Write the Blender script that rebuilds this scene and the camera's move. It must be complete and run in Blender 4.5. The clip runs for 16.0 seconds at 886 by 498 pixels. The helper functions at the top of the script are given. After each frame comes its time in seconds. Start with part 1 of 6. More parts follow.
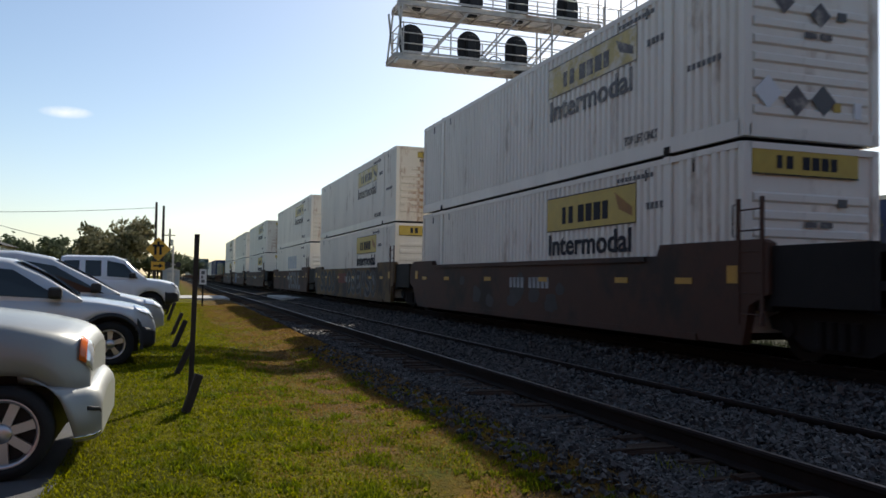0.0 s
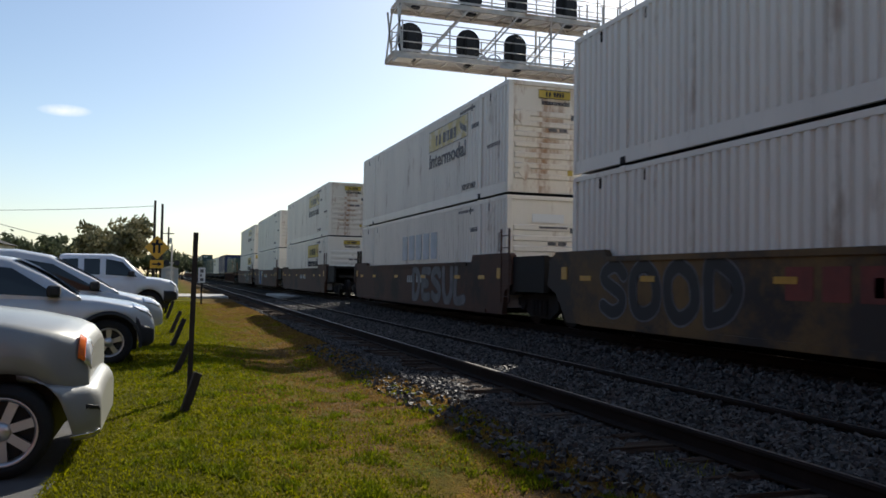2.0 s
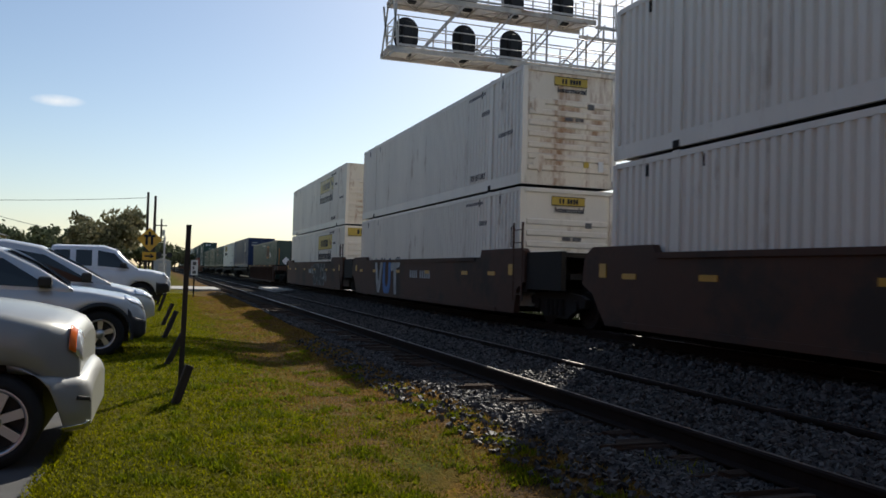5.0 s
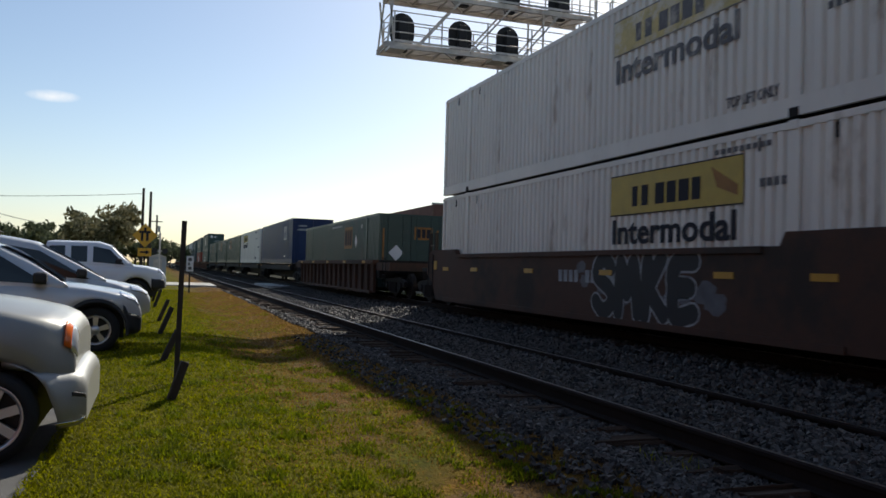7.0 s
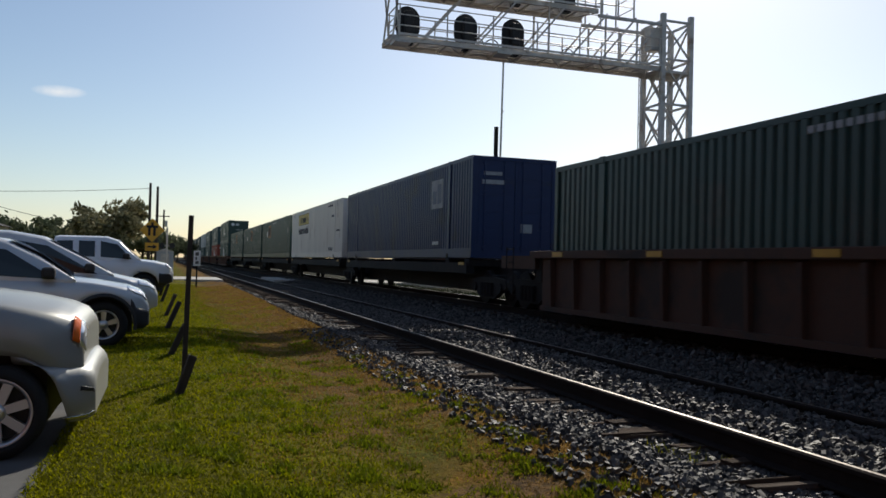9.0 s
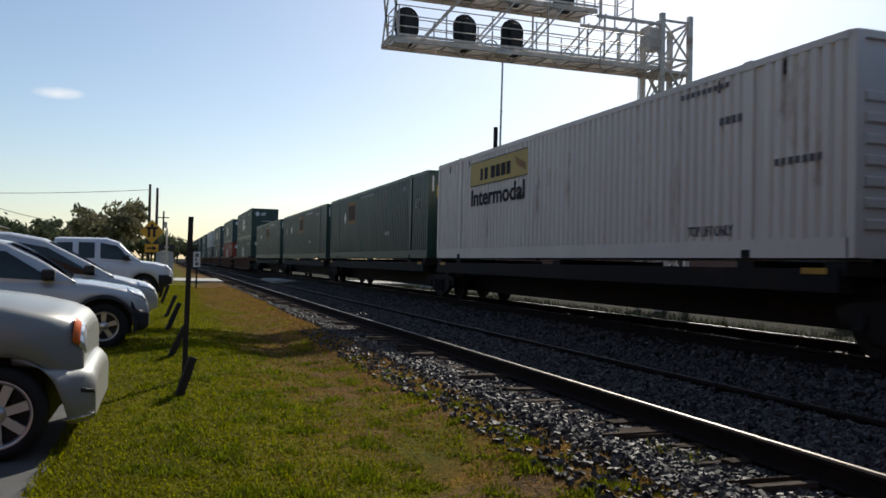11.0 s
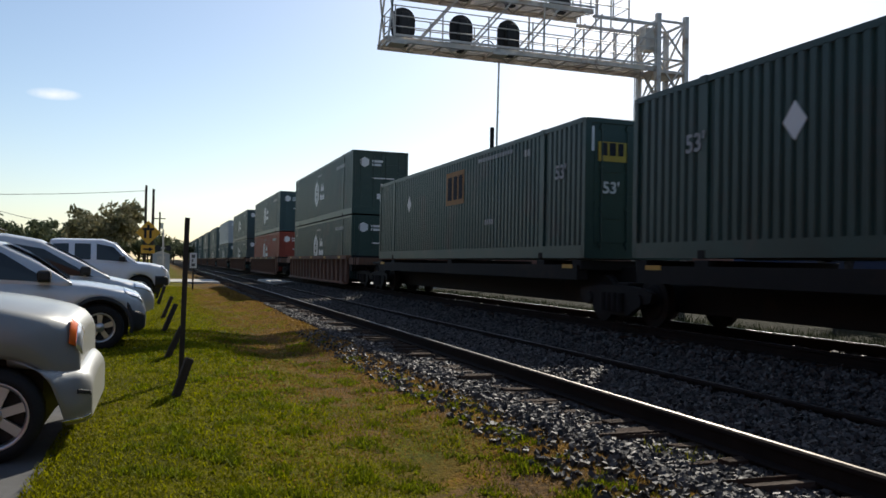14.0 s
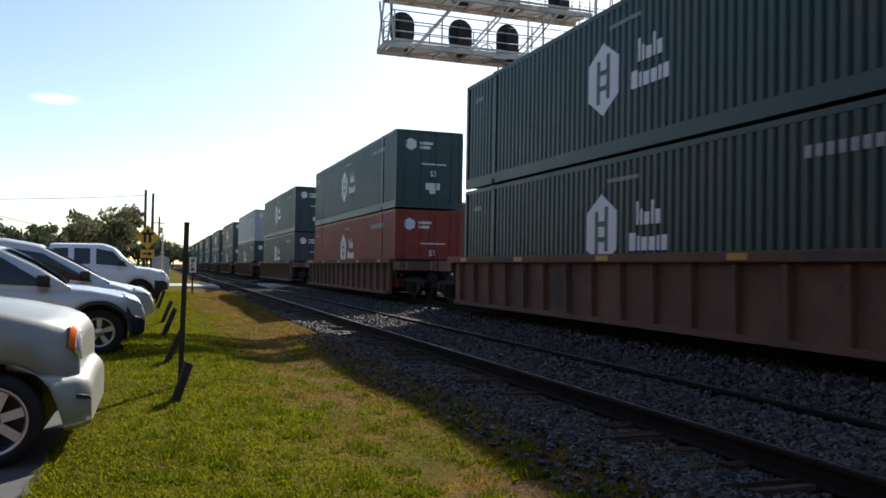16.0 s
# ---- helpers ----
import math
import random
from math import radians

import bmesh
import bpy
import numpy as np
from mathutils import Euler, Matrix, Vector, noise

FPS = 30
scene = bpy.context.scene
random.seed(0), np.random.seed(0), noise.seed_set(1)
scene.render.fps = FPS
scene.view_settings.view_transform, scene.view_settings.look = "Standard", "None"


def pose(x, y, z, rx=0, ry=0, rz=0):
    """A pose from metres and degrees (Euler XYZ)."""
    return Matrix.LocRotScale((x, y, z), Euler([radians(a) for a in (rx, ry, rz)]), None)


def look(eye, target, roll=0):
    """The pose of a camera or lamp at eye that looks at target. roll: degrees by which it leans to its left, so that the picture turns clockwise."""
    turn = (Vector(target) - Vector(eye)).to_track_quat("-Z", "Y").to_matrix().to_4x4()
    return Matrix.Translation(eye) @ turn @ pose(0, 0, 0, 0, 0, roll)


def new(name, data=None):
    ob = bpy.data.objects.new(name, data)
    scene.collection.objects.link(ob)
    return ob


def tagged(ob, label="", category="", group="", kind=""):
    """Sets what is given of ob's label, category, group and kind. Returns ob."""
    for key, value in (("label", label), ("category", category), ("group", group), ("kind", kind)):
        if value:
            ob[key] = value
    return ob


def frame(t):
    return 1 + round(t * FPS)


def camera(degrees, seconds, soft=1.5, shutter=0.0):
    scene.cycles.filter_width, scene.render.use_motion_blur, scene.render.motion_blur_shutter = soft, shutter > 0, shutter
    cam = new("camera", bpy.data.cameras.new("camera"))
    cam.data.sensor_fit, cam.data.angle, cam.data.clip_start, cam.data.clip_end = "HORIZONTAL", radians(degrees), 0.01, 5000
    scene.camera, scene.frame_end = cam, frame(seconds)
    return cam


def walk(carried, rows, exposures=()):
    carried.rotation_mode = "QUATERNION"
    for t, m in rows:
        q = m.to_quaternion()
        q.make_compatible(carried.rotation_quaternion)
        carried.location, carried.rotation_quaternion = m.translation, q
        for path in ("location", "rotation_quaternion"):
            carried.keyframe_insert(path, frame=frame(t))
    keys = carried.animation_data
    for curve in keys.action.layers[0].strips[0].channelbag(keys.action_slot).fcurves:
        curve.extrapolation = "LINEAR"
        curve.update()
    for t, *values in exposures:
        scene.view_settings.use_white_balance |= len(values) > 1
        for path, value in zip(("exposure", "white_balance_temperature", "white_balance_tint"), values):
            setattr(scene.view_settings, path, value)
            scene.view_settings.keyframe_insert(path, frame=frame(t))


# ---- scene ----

# camera: hand-held, stands still beside the parking strip and sways slightly
EYE = (0.0, 0.0, 1.075)
PATH = [
    (0.0, -18.65, 2.18, -0.90),
    (0.5, -18.76, 2.17, -0.96),
    (1.0, -18.90, 2.14, -0.77),
    (1.5, -18.75, 2.15, -0.81),
    (2.0, -18.73, 2.07, -0.92),
    (2.5, -18.82, 1.95, -1.06),
    (3.0, -18.83, 2.02, -1.21),
    (3.5, -18.88, 2.06, -1.17),
    (4.0, -18.93, 1.93, -1.36),
    (6.5, -19.51, 1.62, -1.69),
    (7.0, -19.51, 1.51, -1.66),
    (7.5, -19.19, 1.51, -1.69),
    (8.0, -19.07, 1.33, -1.59),
    (8.5, -19.03, 1.11, -1.59),
    (9.0, -19.05, 1.03, -1.43),
    (11.5, -19.12, 1.06, -1.18),
    (12.0, -19.33, 1.02, -1.23),
    (12.5, -19.27, 1.37, -1.22),
    (13.0, -19.21, 1.28, -1.11),
    (13.5, -19.19, 1.18, -1.20),
    (14.0, -19.29, 1.10, -1.12),
    (14.5, -19.26, 0.89, -1.13),
    (15.0, -19.28, 1.10, -1.15),
    (15.5, -19.30, 1.20, -1.02),
    (16.0, -19.32, 1.39, -1.04),
]

cam = camera(57.5, 16.0, soft=1.6, shutter=0.12)
walk(cam, [(t, pose(*EYE, 90 + p, r, y)) for t, y, p, r in PATH],
     exposures=[(0.0, 0.5), (3.5, 0.52), (4.0, 0.22), (6.5, 0.45), (7.0, 0.38), (8.0, 0.18), (9.0, 0.17), (11.5, 0.32), (12.5, 0.35), (13.0, 0.38), (14.0, 0.48), (15.0, 0.52), (15.5, 0.65), (16.0, 0.85)])

# world, sun, exposure
SUN_TO = Vector((1.0, 1.38, 1.149)).normalized()
world = bpy.data.worlds.new("sky")
scene.world = world
world.use_nodes = True
wn = world.node_tree
sky = wn.nodes.new("ShaderNodeTexSky")
sky.sky_type = "NISHITA"
sky.sun_disc = False
sky.sun_elevation = math.asin(SUN_TO.z)
sky.sun_rotation = math.atan2(SUN_TO.x, SUN_TO.y)
sky.air_density, sky.dust_density, sky.ozone_density = 1.0, 0.7, 1.8
wn.links.new(sky.outputs[0], wn.nodes["Background"].inputs[0])
wn.nodes["Background"].inputs[1].default_value = 0.09
sun_data = bpy.data.lights.new("sun", "SUN")
sun_data.energy, sun_data.angle, sun_data.color = 4.1, radians(0.53), (1.0, 0.93, 0.82)
sun = new("sun", sun_data)
sun.matrix_world = look((60, 80, 60), Vector((60, 80, 60)) - SUN_TO)


# ---------- materials ----------
def mat(name, color, rough=0.6, metal=0.0, var=0.25, scale=3.0, stain=None, stain_amount=0.0, stain_scale=0.6, bump=0.1, bump_scale=40.0, spec=0.5, stretch=(1, 1, 1), coat=0.0):
    """A procedural surface: base colour with fine and coarse variation, an optional stain colour, and fine relief."""
    m = bpy.data.materials.new(name)
    m.use_nodes = True
    nt = m.node_tree
    b = nt.nodes["Principled BSDF"]
    tc = nt.nodes.new("ShaderNodeTexCoord")
    mp = nt.nodes.new("ShaderNodeMapping")
    mp.inputs["Scale"].default_value = stretch
    nt.links.new(tc.outputs["Object"], mp.inputs[0])

    def tex(s, detail, rough_=0.6):
        n = nt.nodes.new("ShaderNodeTexNoise")
        n.inputs["Scale"].default_value = s
        n.inputs["Detail"].default_value = detail
        n.inputs["Roughness"].default_value = rough_
        nt.links.new(mp.outputs[0], n.inputs["Vector"])
        return n

    def ramp(src, lo, hi):
        r = nt.nodes.new("ShaderNodeMapRange")
        r.inputs[1].default_value, r.inputs[2].default_value = lo, hi
        nt.links.new(src, r.inputs[0])
        return r.outputs[0]

    def mix(f, c1, c2):
        n = nt.nodes.new("ShaderNodeMix")
        n.data_type = "RGBA"
        for s, v in ((n.inputs[0], f), (n.inputs[6], c1), (n.inputs[7], c2)):
            if isinstance(v, bpy.types.NodeSocket):
                nt.links.new(v, s)
            else:
                s.default_value = v if isinstance(v, float) else (*v[:3], 1)
        return n.outputs[2]
    dark = tuple(c * (1 - var) for c in color)
    light = tuple(min(1, c * (1 + var * 0.6)) for c in color)
    coarse, fine = tex(scale, 4), tex(scale * 14, 3)
    col = mix(ramp(coarse.outputs[0], 0.32, 0.68), dark, light)
    col = mix(ramp(fine.outputs[0], 0.55, 0.8), col, tuple(c * (1 - var * 0.8) for c in color))
    if stain:
        st = tex(stain_scale, 7, 0.7)
        col = mix(ramp(st.outputs[0], 0.62 - stain_amount * 0.3, 0.72 - stain_amount * 0.2), col, stain)
    nt.links.new(col, b.inputs["Base Color"])
    rr = nt.nodes.new("ShaderNodeMapRange")
    rr.inputs[3].default_value, rr.inputs[4].default_value = max(0.03, rough - 0.1), min(1, rough + 0.12)
    nt.links.new(coarse.outputs[0], rr.inputs[0])
    nt.links.new(rr.outputs[0], b.inputs["Roughness"])
    b.inputs["Metallic"].default_value = metal
    b.inputs["Specular IOR Level"].default_value = spec
    b.inputs["Coat Weight"].default_value = coat
    if bump:
        bn = nt.nodes.new("ShaderNodeBump")
        bn.inputs["Strength"].default_value = bump
        bn.inputs["Distance"].default_value = 0.02
        nt.links.new(tex(bump_scale, 4).outputs[0], bn.inputs["Height"])
        nt.links.new(bn.outputs[0], b.inputs["Normal"])
    return m


def plain(name, color, rough=0.5, metal=0.0, transmission=0.0):
    m = bpy.data.materials.new(name)
    m.use_nodes = True
    b = m.node_tree.nodes["Principled BSDF"]
    b.inputs["Base Color"].default_value = (*color, 1)
    b.inputs["Roughness"].default_value = rough
    b.inputs["Metallic"].default_value = metal
    b.inputs["Transmission Weight"].default_value = transmission
    return m


RUST = (0.16, 0.07, 0.035)
M = {
    "white_paint": mat("white_container_paint", (0.79, 0.735, 0.64), 0.5, var=0.09, scale=0.6, stain=(0.46, 0.37, 0.28), stain_amount=0.1, stain_scale=1.3, bump=0.05, stretch=(1, 1, 0.25)),
    "white_dirty": mat("rust_streaked_white_paint", (0.76, 0.69, 0.58), 0.55, var=0.15, scale=0.8, stain=(0.33, 0.18, 0.09), stain_amount=0.4, stain_scale=1.6, bump=0.08, stretch=(1, 1, 0.22)),
    "teal_paint": mat("dark_teal_container_paint", (0.03, 0.066, 0.072), 0.42, var=0.2, scale=0.7, stain=(0.05, 0.062, 0.06), stain_amount=0.25, bump=0.05, spec=0.45),
    "green_paint": mat("dark_green_container_paint", (0.022, 0.058, 0.050), 0.42, var=0.2, scale=0.7, stain=(0.05, 0.058, 0.05), stain_amount=0.25, bump=0.05, spec=0.45),
    "blue_paint": mat("dark_blue_container_paint", (0.016, 0.036, 0.105), 0.42, var=0.2, scale=0.7, stain=(0.03, 0.038, 0.06), stain_amount=0.25, bump=0.05, spec=0.3),
    "red_paint": mat("orange_red_container_paint", (0.27, 0.036, 0.018), 0.5, var=0.2, scale=0.7, stain=(0.22, 0.05, 0.03), stain_amount=0.3, bump=0.05),
    "grey_paint": mat("pale_grey_container_paint", (0.42, 0.44, 0.46), 0.45, var=0.1, scale=0.7, stain=(0.25, 0.22, 0.2), stain_amount=0.2, bump=0.05),
    "brown_steel": mat("weathered_brown_car_steel", (0.078, 0.031, 0.015), 0.78, var=0.35, scale=0.5, stain=(0.033, 0.021, 0.014), stain_amount=0.5, stain_scale=0.5, bump=0.12),
    "yellow_steel": mat("faded_yellow_car_steel", (0.15, 0.085, 0.025), 0.75, var=0.35, scale=0.5, stain=(0.035, 0.026, 0.021), stain_amount=0.6, stain_scale=0.6, bump=0.12),
    "rib_steel": mat("dusty_red_brown_car_steel", (0.165, 0.082, 0.052), 0.8, var=0.35, scale=0.6, stain=(0.075, 0.054, 0.042), stain_amount=0.4, stain_scale=0.5, bump=0.12),
    "dark_steel": mat("sooty_dark_steel", (0.014, 0.012, 0.011), 0.8, var=0.4, scale=2.0, stain=(0.03, 0.019, 0.013), stain_amount=0.2, bump=0.15, spec=0.3),
    "rail_side": mat("rusty_rail_steel", (0.018, 0.013, 0.011), 0.85, 0.0, var=0.35, scale=3.0, bump=0.15, spec=0.1),
    "rail_top": mat("polished_rail_head", (0.45, 0.44, 0.43), 0.28, 0.9, var=0.15, scale=4.0, stretch=(1, 0.05, 1), bump=0.03),
    "rail_rusty": mat("dull_worn_rail_head", (0.16, 0.14, 0.125), 0.34, 0.8, var=0.3, scale=4.0, stretch=(1, 0.1, 1), bump=0.05, spec=0.25),
    "galv": mat("galvanised_grey_steel", (0.56, 0.52, 0.47), 0.5, 0.2, var=0.2, scale=3.0, stain=(0.28, 0.2, 0.14), stain_amount=0.2, bump=0.05),
    "black_paint": mat("matt_black_signal_paint", (0.012, 0.012, 0.013), 0.6, var=0.2, bump=0.04),
    "tie_wood": mat("weathered_creosoted_timber", (0.055, 0.037, 0.026), 0.9, var=0.5, scale=3.0, stain=(0.13, 0.105, 0.085), stain_amount=0.3, bump=0.8, bump_scale=25.0, stretch=(0.25, 3, 3), spec=0.08),
    "post_wood": mat("dark_treated_timber", (0.035, 0.028, 0.024), 0.85, var=0.4, scale=6.0, bump=0.4, stretch=(4, 4, 0.4)),
    "pole_wood": mat("brown_pole_timber", (0.07, 0.052, 0.04), 0.85, var=0.3, scale=5.0, bump=0.3, stretch=(4, 4, 0.3)),
    "asphalt": mat("grey_worn_asphalt", (0.085, 0.085, 0.083), 0.9, var=0.25, scale=2.0, bump=0.4, bump_scale=60.0),
    "concrete": mat("pale_worn_concrete", (0.42, 0.4, 0.36), 0.85, var=0.2, scale=1.5, bump=0.2),
    "silver": mat("silver_car_paint", (0.58, 0.585, 0.58), 0.36, 0.35, var=0.05, scale=1.0, bump=0.0, coat=0.6),
    "champagne": mat("pale_silver_green_car_paint", (0.31, 0.317, 0.30), 0.45, 0.35, var=0.05, scale=1.0, bump=0.0, coat=0.25),
    "car_white": mat("white_car_paint", (0.78, 0.79, 0.8), 0.3, var=0.04, scale=1.0, bump=0.0, coat=0.6),
    "tyre": mat("black_tyre_rubber", (0.014, 0.014, 0.014), 0.85, var=0.3, scale=8.0, bump=0.2),
    "alloy": mat("bright_alloy_rim", (0.6, 0.6, 0.6), 0.3, 0.85, var=0.08, scale=4.0, bump=0.0),
    "trim": mat("dark_plastic_trim", (0.02, 0.02, 0.021), 0.6, var=0.2, bump=0.05),
    "chrome": plain("chrome", (0.8, 0.8, 0.8), 0.08, 1.0),
    "glass_dark": plain("tinted_car_glass", (0.012, 0.015, 0.017), 0.04),
    "lamp_clear": plain("clear_headlamp_cover", (0.85, 0.87, 0.88), 0.06, 0.6),
    "lamp_amber": plain("amber_lamp_cover", (0.75, 0.16, 0.03), 0.15),
    "decal_yellow": mat("yellow_decal_film", (0.50, 0.35, 0.05), 0.5, var=0.12, bump=0.0),
    "decal_pale": mat("sun_bleached_yellow_decal_film", (0.58, 0.45, 0.17), 0.55, var=0.3, scale=2.5, stain=(0.66, 0.6, 0.48), stain_amount=0.5, stain_scale=2.2, bump=0.0),
    "decal_slate": mat("worn_slate_decal_film", (0.12, 0.11, 0.11), 0.6, var=0.35, scale=3.0, stain=(0.38, 0.34, 0.28), stain_amount=0.35, stain_scale=3.0, bump=0.0),
    "decal_orange": mat("weathered_orange_decal_film", (0.30, 0.135, 0.025), 0.6, var=0.25, scale=3.0, bump=0.0),
    "decal_worn": mat("dulled_white_decal_film", (0.34, 0.35, 0.35), 0.6, var=0.3, scale=4.0, bump=0.0),
    "decal_dark": plain("dark_navy_decal_film", (0.016, 0.017, 0.024), 0.85),
    "decal_white": plain("white_decal_film", (0.7, 0.71, 0.71), 0.5),
    "decal_grey": plain("grey_decal_film", (0.10, 0.10, 0.10), 0.6),
    "reflector": mat("yellow_reflector_strip", (0.50, 0.26, 0.02), 0.4, var=0.15, bump=0.0),
    "sign_yellow": mat("yellow_warning_sign_sheet", (0.75, 0.40, 0.02), 0.4, var=0.08, bump=0.0),
    "sign_white": mat("white_sign_sheet", (0.7, 0.7, 0.69), 0.4, var=0.06, bump=0.0),
    "spray_white": mat("white_spray_paint", (0.36, 0.37, 0.37), 0.7, var=0.35, scale=2.5, bump=0.0),
    "spray_black": mat("black_spray_paint", (0.02, 0.02, 0.022), 0.7, var=0.3, scale=2.5, bump=0.0),
    "spray_blue": mat("blue_spray_paint", (0.06, 0.16, 0.4), 0.7, var=0.3, scale=2.5, bump=0.0),
    "spray_red": mat("faded_red_spray_paint", (0.17, 0.035, 0.025), 0.7, var=0.3, scale=2.5, bump=0.0),
    "spray_dim": mat("dim_grey_spray_paint", (0.05, 0.045, 0.042), 0.7, var=0.4, scale=2.5, bump=0.0),
    "decal_faded": mat("faded_blue_grey_decal", (0.36, 0.40, 0.46), 0.5, var=0.25, scale=3.0, bump=0.0),
    "spray_grey": mat("grey_spray_paint", (0.13, 0.13, 0.14), 0.7, var=0.4, scale=2.5, bump=0.0),
}


# ---------- mesh helpers ----------
def part(name, bm, material, parent=None, label=""):
    me = bpy.data.meshes.new(name)
    bm.to_mesh(me)
    bm.free()
    for m in (material if isinstance(material, (list, tuple)) else [material]):
        me.materials.append(m)
    ob = new(name, me)
    if parent:
        ob.parent = parent
    if label:
        ob["label"] = label
    return ob


def pieces(name, material, parent, *specs, label=""):
    """Several alike flat marks, each an object of its own."""
    for q in specs:
        part(name, boxes(q), material, parent, label)


def thing(name, label, category, group="", kind="", at=None):
    ob = new(name)
    ob.empty_display_size = 0.2
    if at is not None:
        ob.matrix_basis = at
    return tagged(ob, label, category, group, kind)


def box(bm, x0, x1, y0, y1, z0, z1, bevel=0.0, mi=0):
    vs = [bm.verts.new(p) for p in ((x0, y0, z0), (x1, y0, z0), (x1, y1, z0), (x0, y1, z0), (x0, y0, z1), (x1, y0, z1), (x1, y1, z1), (x0, y1, z1))]
    fs = [bm.faces.new([vs[i] for i in q]) for q in ((3, 2, 1, 0), (4, 5, 6, 7), (0, 1, 5, 4), (1, 2, 6, 5), (2, 3, 7, 6), (3, 0, 4, 7))]
    for f in fs:
        f.material_index = mi
    if bevel:
        es = list({e for f in fs for e in f.edges})
        bmesh.ops.bevel(bm, geom=es, offset=bevel, segments=2, affect="EDGES", profile=0.5)
    return fs


def boxes(*specs, bevel=0.0):
    bm = bmesh.new()
    for s in specs:
        box(bm, *s, bevel=bevel)
    return bm


def tube(bm, p0, p1, r, n=8, r1=None):
    """A round bar from p0 to p1."""
    p0, p1 = Vector(p0), Vector(p1)
    d = p1 - p0
    m = Matrix.Translation((p0 + p1) / 2) @ d.to_track_quat("Z", "Y").to_matrix().to_4x4()
    bmesh.ops.create_cone(bm, cap_ends=True, segments=n, radius1=r, radius2=r if r1 is None else r1, depth=d.length, matrix=m)


def hose(bm, pts, r, n=6):
    """One unbroken round line through points."""
    pts = [Vector(p) for p in pts]
    rings = []
    for i, p in enumerate(pts):
        d = (pts[min(i + 1, len(pts) - 1)] - pts[max(i - 1, 0)]).normalized()
        u = d.orthogonal().normalized()
        if rings:
            u = (last - d * last.dot(d)).normalized()
        last = u
        v = d.cross(u)
        rings.append([bm.verts.new(p + (u * math.cos(2 * math.pi * k / n) + v * math.sin(2 * math.pi * k / n)) * r) for k in range(n)])
    for a_, b_ in zip(rings, rings[1:]):
        for k in range(n):
            bm.faces.new((a_[k], a_[(k + 1) % n], b_[(k + 1) % n], b_[k])).smooth = True


def bar(bm, p0, p1, w, h=None):
    """A square bar from p0 to p1."""
    p0, p1 = Vector(p0), Vector(p1)
    d = p1 - p0
    h = h or w
    m = Matrix.Translation(p0) @ d.to_track_quat("Z", "Y").to_matrix().to_4x4()
    vs = [bm.verts.new(m @ Vector((a * w / 2, b * h / 2, c))) for c in (0, d.length) for a, b in ((-1, -1), (1, -1), (1, 1), (-1, 1))]
    for q in ((3, 2, 1, 0), (4, 5, 6, 7), (0, 1, 5, 4), (1, 2, 6, 5), (2, 3, 7, 6), (3, 0, 4, 7)):
        bm.faces.new([vs[i] for i in q])


def prism(bm, pts, axis, a, b, mi=0):
    """A solid from an outline in two axes, drawn out along the third from a to b."""
    def at(p, v):
        return {"x": (v, p[0], p[1]), "y": (p[0], v, p[1]), "z": (p[0], p[1], v)}[axis]
    va = [bm.verts.new(at(p, a)) for p in pts]
    vb = [bm.verts.new(at(p, b)) for p in pts]
    n = len(pts)
    fs = [bm.faces.new(va[::-1]), bm.faces.new(vb)] + [bm.faces.new((va[i], va[(i + 1) % n], vb[(i + 1) % n], vb[i])) for i in range(n)]
    for f in fs:
        f.material_index = mi
    bmesh.ops.recalc_face_normals(bm, faces=fs)
    return fs


WORDS = {}


def word_mesh(text, height, material, depth=0.004):
    """Lettering as a mesh, standing in the local x-z plane and facing -y, its left foot at the origin."""
    key = (text, height, material.name)
    if key not in WORDS:
        cu = bpy.data.curves.new("lettering", "FONT")
        cu.body, cu.size, cu.extrude, cu.resolution_u, cu.offset = text, height * 1.4, depth, 3, height * 0.03
        tmp = bpy.data.objects.new("lettering", cu)
        scene.collection.objects.link(tmp)
        bpy.context.view_layer.update()
        me = bpy.data.meshes.new_from_object(tmp.evaluated_get(bpy.context.evaluated_depsgraph_get()))
        bpy.data.objects.remove(tmp)
        me.transform(pose(0, 0, 0, 90))
        me.materials.clear()
        me.materials.append(material)
        WORDS[key] = me
    return WORDS[key]


# ---------- the train ----------
SPEED = 15.25          # metres a second, towards the eye
SIDE = 8.04            # near side of the containers
CL, CW, CH = 16.15, 2.6, 2.9
MOVING = []            # (thing, place along the train, height)
MESHES = {}


def shared(name, key, build, material, parent, label=""):
    """A part whose mesh is built once for each key and material."""
    k = (name, key, material.name if not isinstance(material, (list, tuple)) else material[0].name)
    if k not in MESHES:
        ob = part(name, build(), material, parent, label)
        MESHES[k] = ob.data
        return ob
    ob = new(name, MESHES[k])
    ob.parent = parent
    if label:
        ob["label"] = label
    return ob


def corrugated_wall(flip):
    """One long wall: vertical trapezoid ribs between the top and bottom rails, flat beside the 40-foot posts."""
    def build():
        bm = bmesh.new()
        ys = [(0.12, 0.055)]
        y, pitch = 0.2, 0.215
        while y < CL - 0.4:
            flat = any(abs(y + pitch / 2 - p) < 0.24 for p in (1.98, CL - 1.98))
            d = 0.045 if flat else 0.0
            ys += [(y, 0.055), (y + 0.03, d), (y + 0.135, d), (y + 0.165, 0.055)]
            y += pitch
        ys.append((CL - 0.12, 0.055))
        lo, hi = [], []
        for yy, dd in ys:
            x = CW - dd if flip else dd
            lo.append(bm.verts.new((x, yy, 0.28)))
            hi.append(bm.verts.new((x, yy, CH - 0.1)))
        for i in range(len(ys) - 1):
            q = (lo[i], lo[i + 1], hi[i + 1], hi[i])
            bm.faces.new(q if flip else q[::-1])
        return bm
    return build


